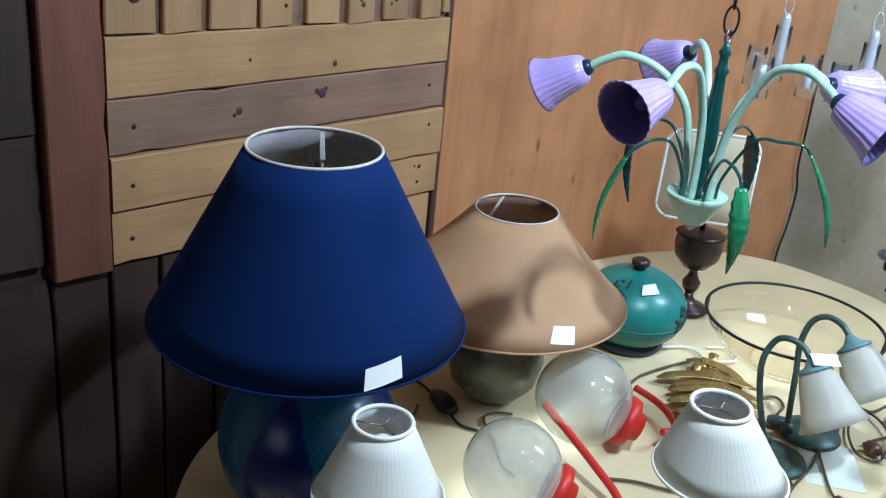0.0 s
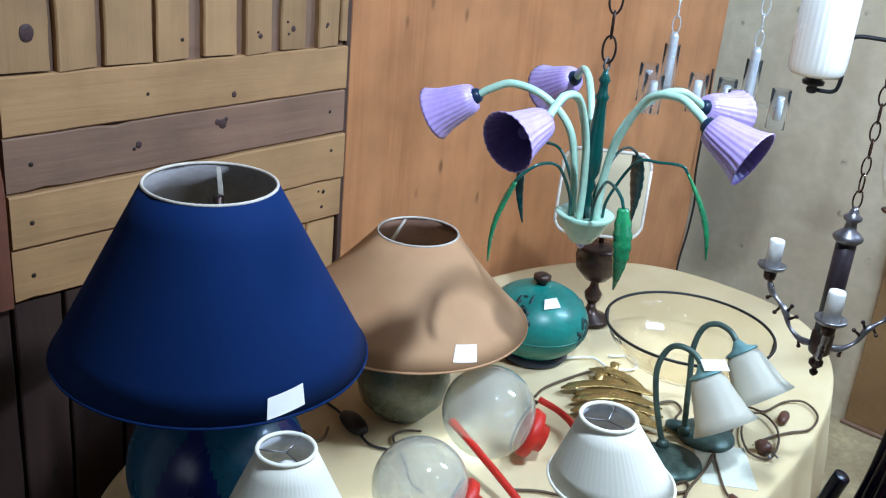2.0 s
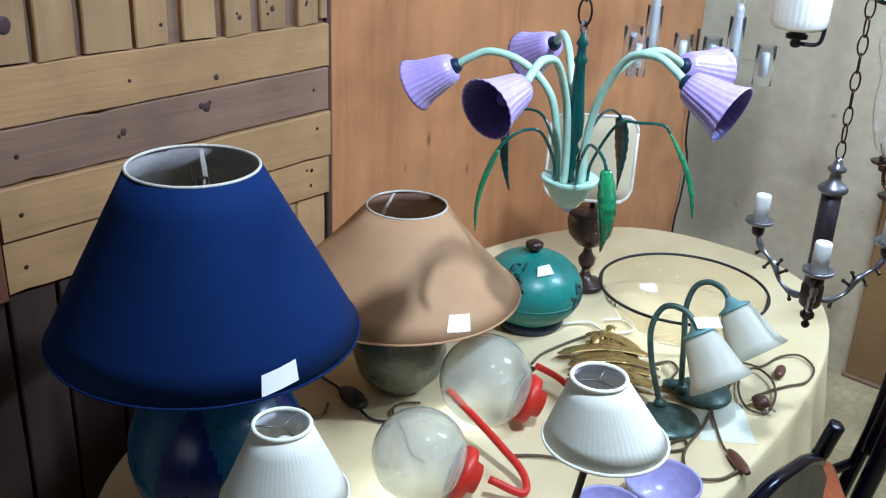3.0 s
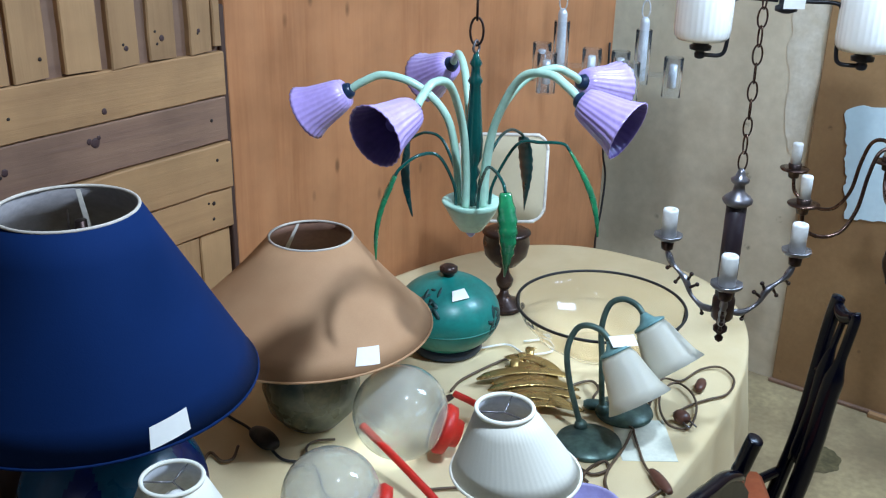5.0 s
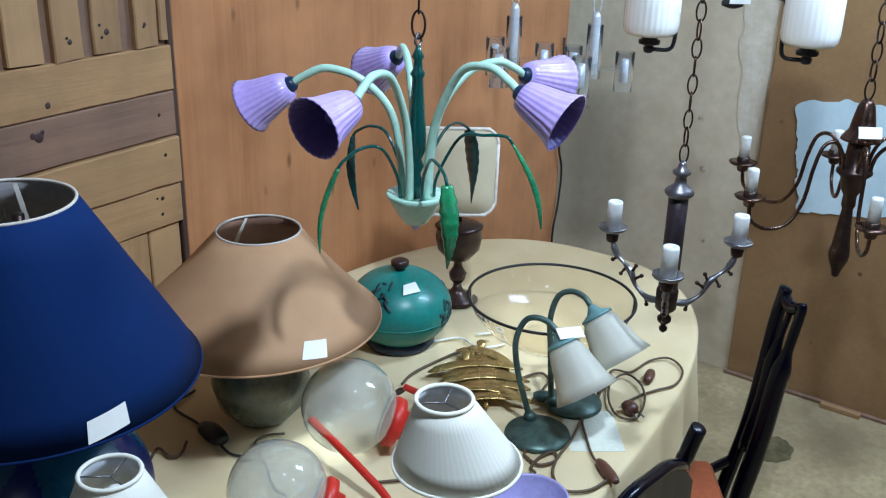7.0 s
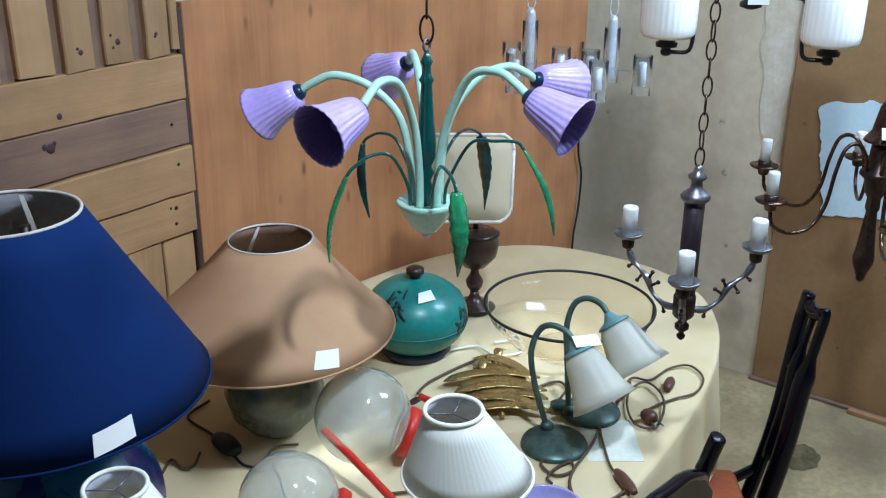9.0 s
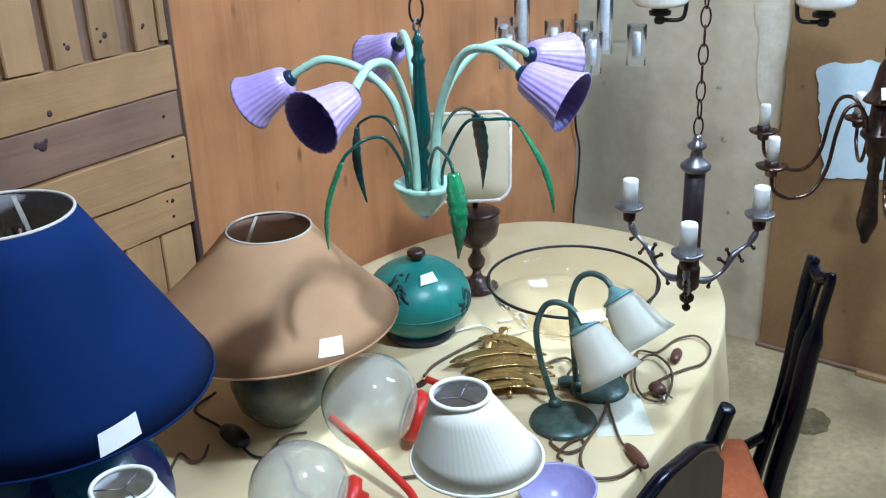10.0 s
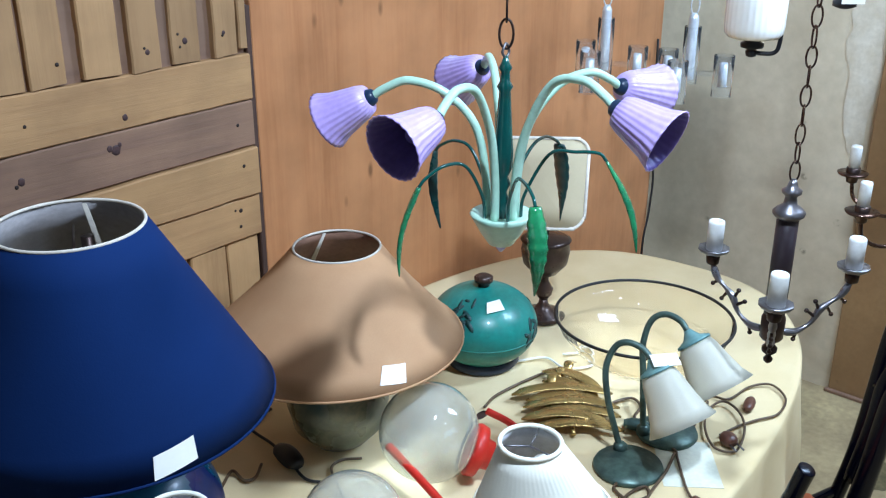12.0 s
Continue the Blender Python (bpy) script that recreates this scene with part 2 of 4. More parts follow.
M["globe"] = glass("smoky_clear_glass", (0.80, 0.79, 0.71), 0.05, 0.17)
M["globe"].node_tree.nodes["Principled BSDF"].inputs["Coat Weight"].default_value = 0.5
M["globe"].node_tree.nodes["Principled BSDF"].inputs["Coat Roughness"].default_value = 0.02
M["chrome"] = surf("bright_chrome", (0.80, 0.84, 0.88), None, 0.25, 0.3, relief=0.0)
M["dish"] = glass("clear_amber_glass", (0.985, 0.935, 0.84), 0.02, 0.02, 1.02)
M["dish"].node_tree.nodes["Principled BSDF"].inputs["Coat Weight"].default_value = 0.35
M["dish"].node_tree.nodes["Principled BSDF"].inputs["Coat Roughness"].default_value = 0.02
M["clear"] = glass("clear_glass_tube", (0.97, 0.985, 1.0), 0.03, 0.02, 1.08)

# ---- mesh helpers ----


def mesh_of(bm, name, material, smooth=True):
    me = bpy.data.meshes.new(name)
    bmesh.ops.recalc_face_normals(bm, faces=bm.faces)
    bm.to_mesh(me)
    bm.free()
    for mt in material if isinstance(material, (list, tuple)) else (material,):
        me.materials.append(M[mt] if isinstance(mt, str) else mt)
    if smooth:
        me.shade_smooth()
    return me


def part(name, bm, material, parent=None, label="", smooth=True):
    ob = new(name, mesh_of(bm, name, material, smooth))
    ob.parent = parent
    return tagged(ob, label)


def thing(name, place, label, category, group="", turn=0.0):
    ob = new(name)
    ob.empty_display_size = 0.05
    ob.location, ob.rotation_euler = place, (0, 0, radians(turn))
    return tagged(ob, label, category, group)


def box(sx, sy, sz, at=(0, 0, 0), bevel=0.003, bm=None):
    bm = bm or bmesh.new()
    r = bmesh.ops.create_cube(bm, size=1, matrix=Matrix.Translation(at) @ Matrix.Diagonal((sx, sy, sz, 1)))
    if bevel:
        es = list({e for v in r["verts"] for e in v.link_edges})
        bmesh.ops.bevel(bm, geom=es, offset=bevel, segments=1, affect="EDGES", profile=0.5)
    return bm


def ring_loft(rings, closed=False, cap=True, bm=None):
    """Skin between rings of points; the two ends are capped."""
    bm = bm or bmesh.new()
    vs = [[bm.verts.new(p) for p in r] for r in rings]
    n = len(vs[0])
    pairs = list(zip(vs, vs[1:])) + ([(vs[-1], vs[0])] if closed else [])
    for a, b in pairs:
        for i in range(n):
            bm.faces.new((a[i], a[(i + 1) % n], b[(i + 1) % n], b[i]))
    if cap and not closed:
        bm.faces.new(vs[0])
        bm.faces.new(vs[-1])
    return bm


def lathe(profile, segs=32, at=(0, 0, 0), closed=False, flute=0, depth=0.0, bm=None):
    """Turns a profile of (radius, height) round the z axis; flute: ribs round it."""
    rings = []
    for r, z in profile:
        ring = []
        for i in range(segs):
            a = 2 * math.pi * i / segs
            k = 1 + (depth * math.cos(flute * a) if flute else 0)
            ring.append((at[0] + r * k * math.cos(a), at[1] + r * k * math.sin(a), at[2] + z))
        rings.append(ring)
    return ring_loft(rings, closed, True, bm)


def spline(pts, steps=8):
    P = [Vector(p) for p in pts]
    P = [P[0] * 2 - P[1]] + P + [P[-1] * 2 - P[-2]]
    out = []
    for i in range(1, len(P) - 2):
        a, b, c, d = P[i - 1:i + 3]
        for k in range(steps):
            s = k / steps
            out.append(0.5 * ((2 * b) + (c - a) * s + (2 * a - 5 * b + 4 * c - d) * s * s + (3 * b - a - 3 * c + d) * s ** 3))
    out.append(P[-2])
    return out


def tube(pts, radius, segs=10, steps=8, bm=None, flat=1.0):
    """A rod along a smooth line; radius is a number or a function of 0..1."""
    line = spline(pts, steps) if steps > 1 else [Vector(p) for p in pts]
    rings, side = [], None
    for i, p in enumerate(line):
        d = (line[min(i + 1, len(line) - 1)] - line[max(i - 1, 0)]).normalized()
        if side is None:
            side = d.cross(Vector((0, 0, 1)) if abs(d.z) < 0.9 else Vector((1, 0, 0))).normalized()
        side = (side - d * side.dot(d)).normalized()
        up = d.cross(side)
        r = radius(i / (len(line) - 1)) if callable(radius) else radius
        rings.append([p + side * (r * math.cos(a)) + up * (r * flat * math.sin(a)) for a in (2 * math.pi * k / segs for k in range(segs))])
    return ring_loft(rings, bm=bm)


def moved(bm, m):
    bmesh.ops.transform(bm, matrix=m, verts=bm.verts)
    return bm


def aim(at, way):
    """The matrix that takes z to the direction way, at a place."""
    return Matrix.Translation(at) @ Vector(way).to_track_quat("Z", "Y").to_matrix().to_4x4()


def shade_skin(ct, rt, cb, rb, thick=0.003, segs=64, flute=0, depth=0.0, bow=0.0, rows=6):
    """A hollow lampshade between two level rims, open above and below."""
    def ring(s, inset, k):
        c = Vector(ct).lerp(Vector(cb), s)
        r = rt + (rb - rt) * s + bow * math.sin(math.pi * s) - inset
        out = []
        for i in range(segs):
            a = 2 * math.pi * i / segs
            q = r * (1 + k * (0.5 + 0.5 * math.cos(flute * a)) if flute else 1)
            out.append((c.x + q * math.cos(a), c.y + q * math.sin(a), c.z))
        return out
    outer = [ring(i / rows, 0, depth) for i in range(rows + 1)]
    inner = [ring(i / rows, thick, 0) for i in range(rows, -1, -1)]
    bm = ring_loft(outer + inner, closed=True)
    bm.faces.ensure_lookup_table()
    n = segs
    for k, f in enumerate(bm.faces):
        f.material_index = 1 if k // n > rows else 0
    return bm


def cone_patch(ct, rt, cb, rb, s0, s1, a0, a1, lift, thick=0.0008, bow=0.0, tilt=0.0, skew=0.0):
    """A sticker that hugs a lampshade, between two angles and two heights."""
    n = 6
    bm = bmesh.new()

    def pt(u, v, lay):
        a = radians(a0 + (a1 - a0) * u + skew * (v - 0.5))
        s = s0 + (s1 - s0) * v + tilt * (u - 0.5)
        c = Vector(ct).lerp(Vector(cb), s)
        r = rt + (rb - rt) * s + bow * math.sin(math.pi * s) + lay
        return (c.x + r * math.cos(a), c.y + r * math.sin(a), c.z + lay * 0.4)
    g = [[[bm.verts.new(pt(i / n, j, lay)) for j in (0, 1)] for i in range(n + 1)] for lay in (lift, lift + thick)]
    for i in range(n):
        for k in (0, 1):
            bm.faces.new((g[k][i][0], g[k][i + 1][0], g[k][i + 1][1], g[k][i][1]))
        for j in (0, 1):
            bm.faces.new((g[0][i][j], g[0][i + 1][j], g[1][i + 1][j], g[1][i][j]))
    for i in (0, n):
        bm.faces.new((g[0][i][0], g[0][i][1], g[1][i][1], g[1][i][0]))
    return bm


def rim(c, r, wire, bm=None, segs=56):
    rings = []
    for i in range(segs):
        a = 2 * math.pi * i / segs
        d = Vector((math.cos(a), math.sin(a), 0))
        rings.append([Vector(c) + d * (r + wire * math.cos(b)) + Vector((0, 0, wire * math.sin(b))) for b in (2 * math.pi * k / 8 for k in range(8))])
    return ring_loft(rings, closed=True, bm=bm)


def chain(parent, bottom, top, length, wire, material, width=None):
    """Oval links, each turned a quarter against the next."""
    width = width or length * 0.55
    pts = []
    for i in range(20):
        a = 2 * math.pi * i / 20
        pts.append((width / 2 * math.cos(a), 0, length / 2 * math.sin(a)))
    rings = []
    for i, p in enumerate(pts):
        q = Vector(p)
        d = (Vector(pts[(i + 1) % 20]) - Vector(pts[i - 1])).normalized()
        o = d.cross(Vector((0, 1, 0)))
        rings.append([q + o * (wire * math.cos(b)) + Vector((0, wire * math.sin(b), 0)) for b in (2 * math.pi * k / 6 for k in range(6))])
    me = mesh_of(ring_loft(rings, closed=True), "link", material)
    pitch = length - 2.4 * wire
    n = int((top - bottom) / pitch)
    rnd = random.Random(int(length * 1e5) + n)
    for i in range(n):
        ob = new("chain_link", me)
        ob.parent = parent
        ob.location = (0, 0, bottom + length / 2 + i * pitch)
        ob.rotation_euler = (0, 0, radians((35 if i % 2 else 125) + rnd.uniform(-14, 14)))


def flex(name, pts, radius, material, label, z=0.7615, cat="cable"):
    ob = thing(name, (pts[0][0], pts[0][1], z), label, cat)
    loc = [(p[0] - pts[0][0], p[1] - pts[0][1], (p[2] if len(p) > 2 else 0.0)) for p in pts]
    part("flex", tube(loc, radius, 8, 7), material, ob)
    return ob

# ---- the room ----


def slab(name, sx, sy, sz, at, material, label, bevel=0.004, cat=""):
    ob = part(name, box(sx, sy, sz, (0, 0, 0), bevel), material, None, label, smooth=False)
    ob.location = at
    return tagged(ob, category=cat, kind="structure")


slab("floor", 6.4, 5.4, 0.1, (1.1, -0.8, -0.05), "concrete", "stained beige concrete floor", 0)
# unseen ceiling, added to close the room and kept dark against bounce
slab("ceiling", 6.4, 5.4, 0.1, (1.1, -0.8, 2.75), "dim_wall", "unseen ceiling closing the room, dark brown to cut bounced light", 0)
slab("wall_north", 6.2, 0.1, 2.7, (1.1, 1.75, 1.35), "plaster", "white plastered wall behind the wooden partition", 0)
slab("wall_east", 0.1, 4.8, 2.7, (4.06, -0.7, 1.35), "beige", "stained beige board wall", 0)
# west and south walls, added out of view, each with a window opening
for nm, sx, sy, sz, at in (
        ("wall_west", 0.1, 4.8, 1.35, (-2.05, -0.7, 0.675)), ("wall_west_lintel", 0.1, 4.8, 0.1, (-2.05, -0.7, 2.65)),
        ("wall_west_pier", 0.1, 2.2, 1.25, (-2.05, -2.0, 1.975)), ("wall_west_corner", 0.1, 0.9, 1.25, (-2.05, 1.25, 1.975)),
        ("wall_south", 6.0, 0.1, 1.8, (1.0, -3.05, 0.9)), ("wall_south_lintel", 6.0, 0.1, 0.05, (1.0, -3.05, 2.675)),
        ("wall_south_pier", 3.0, 0.1, 0.85, (-0.5, -3.05, 2.225)), ("wall_south_corner", 0.6, 0.1, 0.85, (3.7, -3.05, 2.225))):
    slab(nm, sx, sy, sz, at, "dim_wall", "unseen wall closing the room, brown to cut bounced light", 0)

# east wall: brown board with a patch of pale paint, and the batten under it
slab("brown_wall_panel", 0.014, 2.6, 2.30, (4.001, -0.608, 1.16), "brown", "scuffed brown hardboard panel fixed to the wall", 0.003)
rnd = random.Random(4)
bm = bmesh.new()
ed = []
for i in range(120):
    u = i / 120
    if u < 0.25:
        y, z = 0.59 - 0.63 * (u / 0.25), 1.075 + 0.04 * min(1, u / 0.06)
    elif u < 0.5:
        y, z = -0.04, 1.115 - 0.33 * ((u - 0.25) / 0.25)
    elif u < 0.75:
        y, z = -0.04 + 0.57 * ((u - 0.5) / 0.25), 0.785 - 0.085 * ((u - 0.5) / 0.25)
    else:
        y, z = 0.53 + 0.06 * ((u - 0.75) / 0.25), 0.70 + 0.375 * ((u - 0.75) / 0.25)
    ed.append((y + 0.016 * noise.noise((u * 30, 0, 0)) + rnd.uniform(-0.003, 0.003), z + 0.014 * noise.noise((u * 30, 5, 0)) + rnd.uniform(-0.003, 0.003)))
ring_loft([[(0, y, z) for y, z in ed], [(-0.003, y, z) for y, z in ed]], bm=bm)
ob = part("paint_patch", bm, "patch", None, "ragged patch of pale blue paint on the brown panel", smooth=False)
ob.location = (3.992, 0, 0)
tagged(ob, kind="structure")
# pale filler along the joint of the wall boards
ed = []
for i in range(60):
    u = 2 * math.pi * i / 60
    ed.append((0.755 + 0.055 * math.cos(u) * (1 + 0.5 * noise.noise((u * 3, 1, 0))), 1.30 + 0.42 * math.sin(u) * (1 + 0.25 * noise.noise((u * 4, 7, 0)))))
ob = part("filler_smear", ring_loft([[(0, y, z) for y, z in ed], [(-0.002, y, z) for y, z in ed]]), "smear", None, "uneven smear of pale filler on the beige wall", smooth=False)
ob.location = (4.0095, 0, 0)
tagged(ob, kind="structure")
slab("baseboard", 0.016, 2.6, 0.014, (3.986, -0.60, 0.0075), "pallet_dark", "thin dark wooden batten along the floor", 0.003)

slab("floor_offcut", 0.022, 0.14, 0.018, (3.965, 0.255, 0.0095), "pallet", "pale offcut of batten lying along the wall", 0.002)
ed = [(0.085 * math.cos(u) * (1 + 0.3 * noise.noise((math.cos(u) * 2, math.sin(u) * 2, 3))), 0.06 * math.sin(u) * (1 + 0.3 * noise.noise((math.cos(u) * 2, math.sin(u) * 2, 8)))) for u in (2 * math.pi * i / 40 for i in range(40))]
ob = part("floor_stain", ring_loft([[(x, y, 0.0) for x, y in ed], [(x * 0.97, y * 0.97, 0.0012) for x, y in ed]]), "stain", None, "dark round stain on the concrete floor", smooth=False)
ob.location = (3.575, 0.362, 0.0008)
tagged(ob, kind="structure")

# ---- pallet-wood partition ----
WY = 1.315
pp = tagged(thing("pallet_partition", (0, 0, 0), "partition clad with old pallet boards, some upright", "wall panel"), kind="structure")
part("backing", box(1.25, 0.02, 2.0, (1.33, WY + 0.05, 1.0), 0), "old_dark", pp, "dark backing boards", smooth=False)
part("rail", box(0.77, 0.016, 0.60, (1.579, WY + 0.028, 1.75), 0), "pallet_dark", pp, "grey-brown board behind the uprights", smooth=False)


def plank(x0, x1, low, high, thick, material, seed):
    """A sawn board with chipped, slightly wavering long edges; low and high: heights at its two ends."""
    rnd = random.Random(seed)
    if not isinstance(low, tuple):
        low, high = (low, low), (high, high)
    upright = (high[0] - low[0]) > (x1 - x0)
    n = 22
    xm, zm = (x0 + x1) / 2, (low[0] + high[0]) / 2

    def ragged(u, side):
        w = noise.noise((u * 7 + seed * 3.1, side * 9.7, 0.5))
        chip = max(0.0, noise.noise((u * 19 + seed, side * 5.3, 4.0)) - 0.32)
        return 0.0012 + 0.0014 * w + 0.016 * chip

    rings = []
    for i in range(n + 1):
        u = i / n
        if upright:
            a, b = x0 + ragged(u * 2, 0), x1 - ragged(u * 2, 1)
            zz = (low[0] + (high[0] - low[0]) * u, low[1] + (high[1] - low[1]) * u)
            sec = ((a, zz[0]), (b, zz[1]))
        else:
            x = x0 + (x1 - x0) * u
            sec = ((x, low[0] + (low[1] - low[0]) * u + ragged(u * 2, 0)), (x, high[0] + (high[1] - high[0]) * u - ragged(u * 2, 1)))
        (ax, az), (bx, bz) = sec
        e = Vector((bx - ax, 0, bz - az)).normalized() * 0.003
        p, q = Vector((ax - xm, 0, az - zm)), Vector((bx - xm, 0, bz - zm))
        f, k = Vector((0, -thick / 2, 0)), Vector((0, thick / 2, 0))
        c = Vector((0, 0.003, 0))
        rings.append([p + k, p + f + c, p + f + e, q + f - e, q + f + c, q + k])
    ob = part("plank", ring_loft(rings), material, pp, smooth=False)
    ob.location = (xm, WY + 0.04 - thick / 2 + rnd.uniform(-0.003, 0.003), zm)
    return ob.location.y - thick / 2


# joints of the level boards: height at the two ends
zs = ((1.038, 1.055), (1.144, 1.149), (1.246, 1.256), (1.350, 1.357), (1.459, 1.455))
fronts = []
for i in range(4):
    fronts.append(plank(1.192, 1.966, zs[i], zs[i + 1], 0.034 + 0.003 * (i % 2), "pallet_dark" if i == 2 else "pallet", 20 + i))
ups = ((1.192, 1.287), (1.296, 1.372), (1.386, 1.484), (1.490, 1.562), (1.592, 1.671), (1.690, 1.757), (1.783, 1.851), (1.878, 1.938), (1.941, 1.964))
for i, (a, b) in enumerate(ups):
    low = 1.4595 - 0.004 * (a - 1.19) / 0.76 + (0.004, -0.001, 0.003, 0.0, 0.004, -0.002, 0.002, 0.0, 0.012)[i]
    fronts.append(plank(a, b, (low, low + (0.004 if i % 2 else -0.002)), (2.05, 2.05), 0.036 if i % 3 else 0.033, "pallet_v", 40 + i))
downs = ((0.95, 1.075), (1.08, 1.185), (1.19, 1.285), (1.29, 1.40), (1.405, 1.50), (1.505, 1.60), (1.605, 1.70), (1.705, 1.775), (1.78, 1.872), (1.877, 1.964))
for i, (a, b) in enumerate(downs):
    plank(a, b, 0.02, 1.034 + (0.016 if i > 6 else 0.0), 0.022 if i % 2 else 0.028, "old_dark" if i < 7 else "pallet_v", 60 + i)
plank(0.80, 0.945, 0.02, 2.05, 0.024, "old_dark", 80)
plank(0.95, 1.072, 1.065, 1.30, 0.024, "old_dark", 81)
plank(0.95, 1.072, 1.305, 2.05, 0.026, "old_dark", 82)
plank(1.080, 1.187, 1.036, 2.05, 0.042, "red_post", 83)
# nail heads and knots, flush with their boards
for x, z, r, k in ((1.239, 1.298, 0.0048, 2), (1.230, 1.192, 0.0048, 1), (1.229, 1.087, 0.0048, 0), (1.924, 1.309, 0.004, 2), (1.926, 1.221, 0.004, 1), (1.914, 1.122, 0.005, 0), (1.900, 1.125, 0.003, 0), (1.911, 1.086, 0.004, 0), (1.72, 1.50, 0.003, 9), (1.80, 1.515, 0.003, 10), (1.803, 1.49, 0.003, 10), (1.90, 1.50, 0.003, 11), (1.545, 1.497, 0.004, 7), (1.44, 1.296, 0.004, 2), (1.47, 1.40, 0.0035, 3)):
    ob = part("nail_head", lathe([(r * 0.8, 0), (r, 0.0006), (r * 0.5, 0.0012)], 9), "nail", pp)
    ob.location, ob.rotation_euler = (x, fronts[k], z), (radians(90), 0, 0)


def knot(x, z, r, k, seed):
    rings = []
    for q, y in ((1.0, 0.0), (0.96, -0.0006), (0.5, -0.0008)):
        rings.append([(r * q * (1 + 0.25 * noise.noise((math.cos(a) * 1.6 + seed, math.sin(a) * 1.6, 0))) * math.cos(a), y, r * q * 1.1 * math.sin(a)) for a in (2 * math.pi * j / 18 for j in range(18))])
    ob = part("knot", ring_loft(rings), "knot", pp, "dark knot in the board")
    ob.location = (x, fronts[k], z)


knot(1.246, 1.528, 0.0145, 4, 3)
knot(1.640, 1.319, 0.0095, 2, 5)
knot(1.627, 1.324, 0.006, 2, 9)
knot(1.648, 1.328, 0.0045, 2, 11)
knot(1.665, 1.378, 0.006, 3, 14)
knot(1.450, 1.303, 0.007, 2, 17)
knot(1.815, 1.500, 0.006, 10, 21)
knot(1.726, 1.492, 0.005, 9, 23)
knot(1.903, 1.505, 0.004, 11, 26)
knot(1.540, 1.120, 0.008, 0, 31)

# orange plywood sheet
slab("plywood_panel", 1.715, 0.018, 1.535, (2.8375, WY + 0.022, 0.7925), "ply", "large orange-brown plywood sheet standing beside the pallet boards", 0.002)
slab("panel_joint", 0.014, 0.026, 1.5, (1.972, WY + 0.024, 0.80), "old_dark", "dark gap strip between boards and plywood", 0.002)
ob = part("wall_cable", tube([(3.655, 1.318, 1.25), (3.65, 1.31, 1.0), (3.655, 1.31, 0.86), (3.69, 1.312, 0.76), (3.68, 1.312, 0.63), (3.655, 1.312, 0.515), (3.66, 1.312, 0.3)], 0.004, 8), "cord_dark", None, "thin black cable hanging down the plywood edge")
tagged(ob, category="cable")

# ---- table and cloth ----
TC, TA, TB, TURN_T = (2.08, 0.782), 1.0, 0.517, radians(4)


def oval(a, b, n=72, power=2.6):
    out = []
    for i in range(n):
        t = 2 * math.pi * i / n
        c, s = math.cos(t), math.sin(t)
        x = a * math.copysign(abs(c) ** (2 / power), c)
        y = b * math.copysign(abs(s) ** (2 / power), s)
        out.append((x * math.cos(TURN_T) - y * math.sin(TURN_T), x * math.sin(TURN_T) + y * math.cos(TURN_T)))
    return out


table = thing("dining_table", (TC[0], TC[1], 0), "long oval wooden table hidden under a cloth", "table")
top = oval(TA - 0.008, TB - 0.008)
part("tabletop", ring_loft([[(x, y, 0.722) for x, y in top], [(x, y, 0.7495) for x, y in top]]), "old_dark", table, smooth=False)
for dx, dy in ((-0.62, -0.3), (0.62, -0.22), (-0.62, 0.24), (0.62, 0.3)):
    part("leg", box(0.06, 0.06, 0.72, (dx, dy, 0.361), 0.006), "old_dark", table, smooth=False)

cloth = thing("tablecloth", (TC[0], TC[1], 0.751), "cream linen tablecloth draped over the table", "tablecloth")
N = 288
edge = oval(1, 1, N)
rings = []
for k, s in enumerate([0.02] + [0.06 * q for q in range(1, 16)] + [0.945, 0.97, 0.988]):
    o = oval(TA * s, TB * s, N)
    rings.append([(x, y, 0.0030 + 0.0022 * noise.noise((x * 7, y * 7, 1.5)) + 0.0022 * (0.5 - abs(noise.noise((x * 11 + 3, y * 11, 4))) * 1.6)) for x, y in o])
o = oval(TA, TB, N)
o2 = oval(TA + 0.1, TB + 0.1, N)
for dz, out in ((0.0015, 0.003), (-0.006, 0.006), (-0.03, 0.007), (-0.09, 0.008), (-0.16, 0.010), (-0.24, 0.012), (-0.315, 0.014), (-0.318, 0.011)):
    ring = []
    for i in range(N):
        d = Vector((o2[i][0] - o[i][0], o2[i][1] - o[i][1])).normalized()
        w = min(1, max(0, -dz / 0.2))
        fold = math.sin(i * 2 * math.pi / N * 23 + 1.8 * math.sin(i * 0.11)) + 0.5 * math.sin(i * 2 * math.pi / N * 47 + 1)
        r = out + w * (0.010 + 0.011 * fold)
        hem = 0.012 * math.sin(i * 0.09) * w
        ring.append((o[i][0] + d.x * r, o[i][1] + d.y * r, dz + hem))
    rings.append(ring)
part("sheet", ring_loft(rings, cap=False), "cloth", cloth)
hemring = rings[-2]
part("hem", tube([(p[0] * 1.002, p[1] * 1.002, p[2]) for p in hemring[::4]], 0.0025, 6, 3), "cloth", cloth, "stitched hem")
TZ = 0.7565

# ---- large blue lamp ----
CT, RT, CB, RB = (1.273, 0.823, 1.403), 0.097, (1.315, 0.880, 1.104), 0.249


def rel(c, o):
    return (c[0] - o[0], c[1] - o[1], c[2] - o[2])


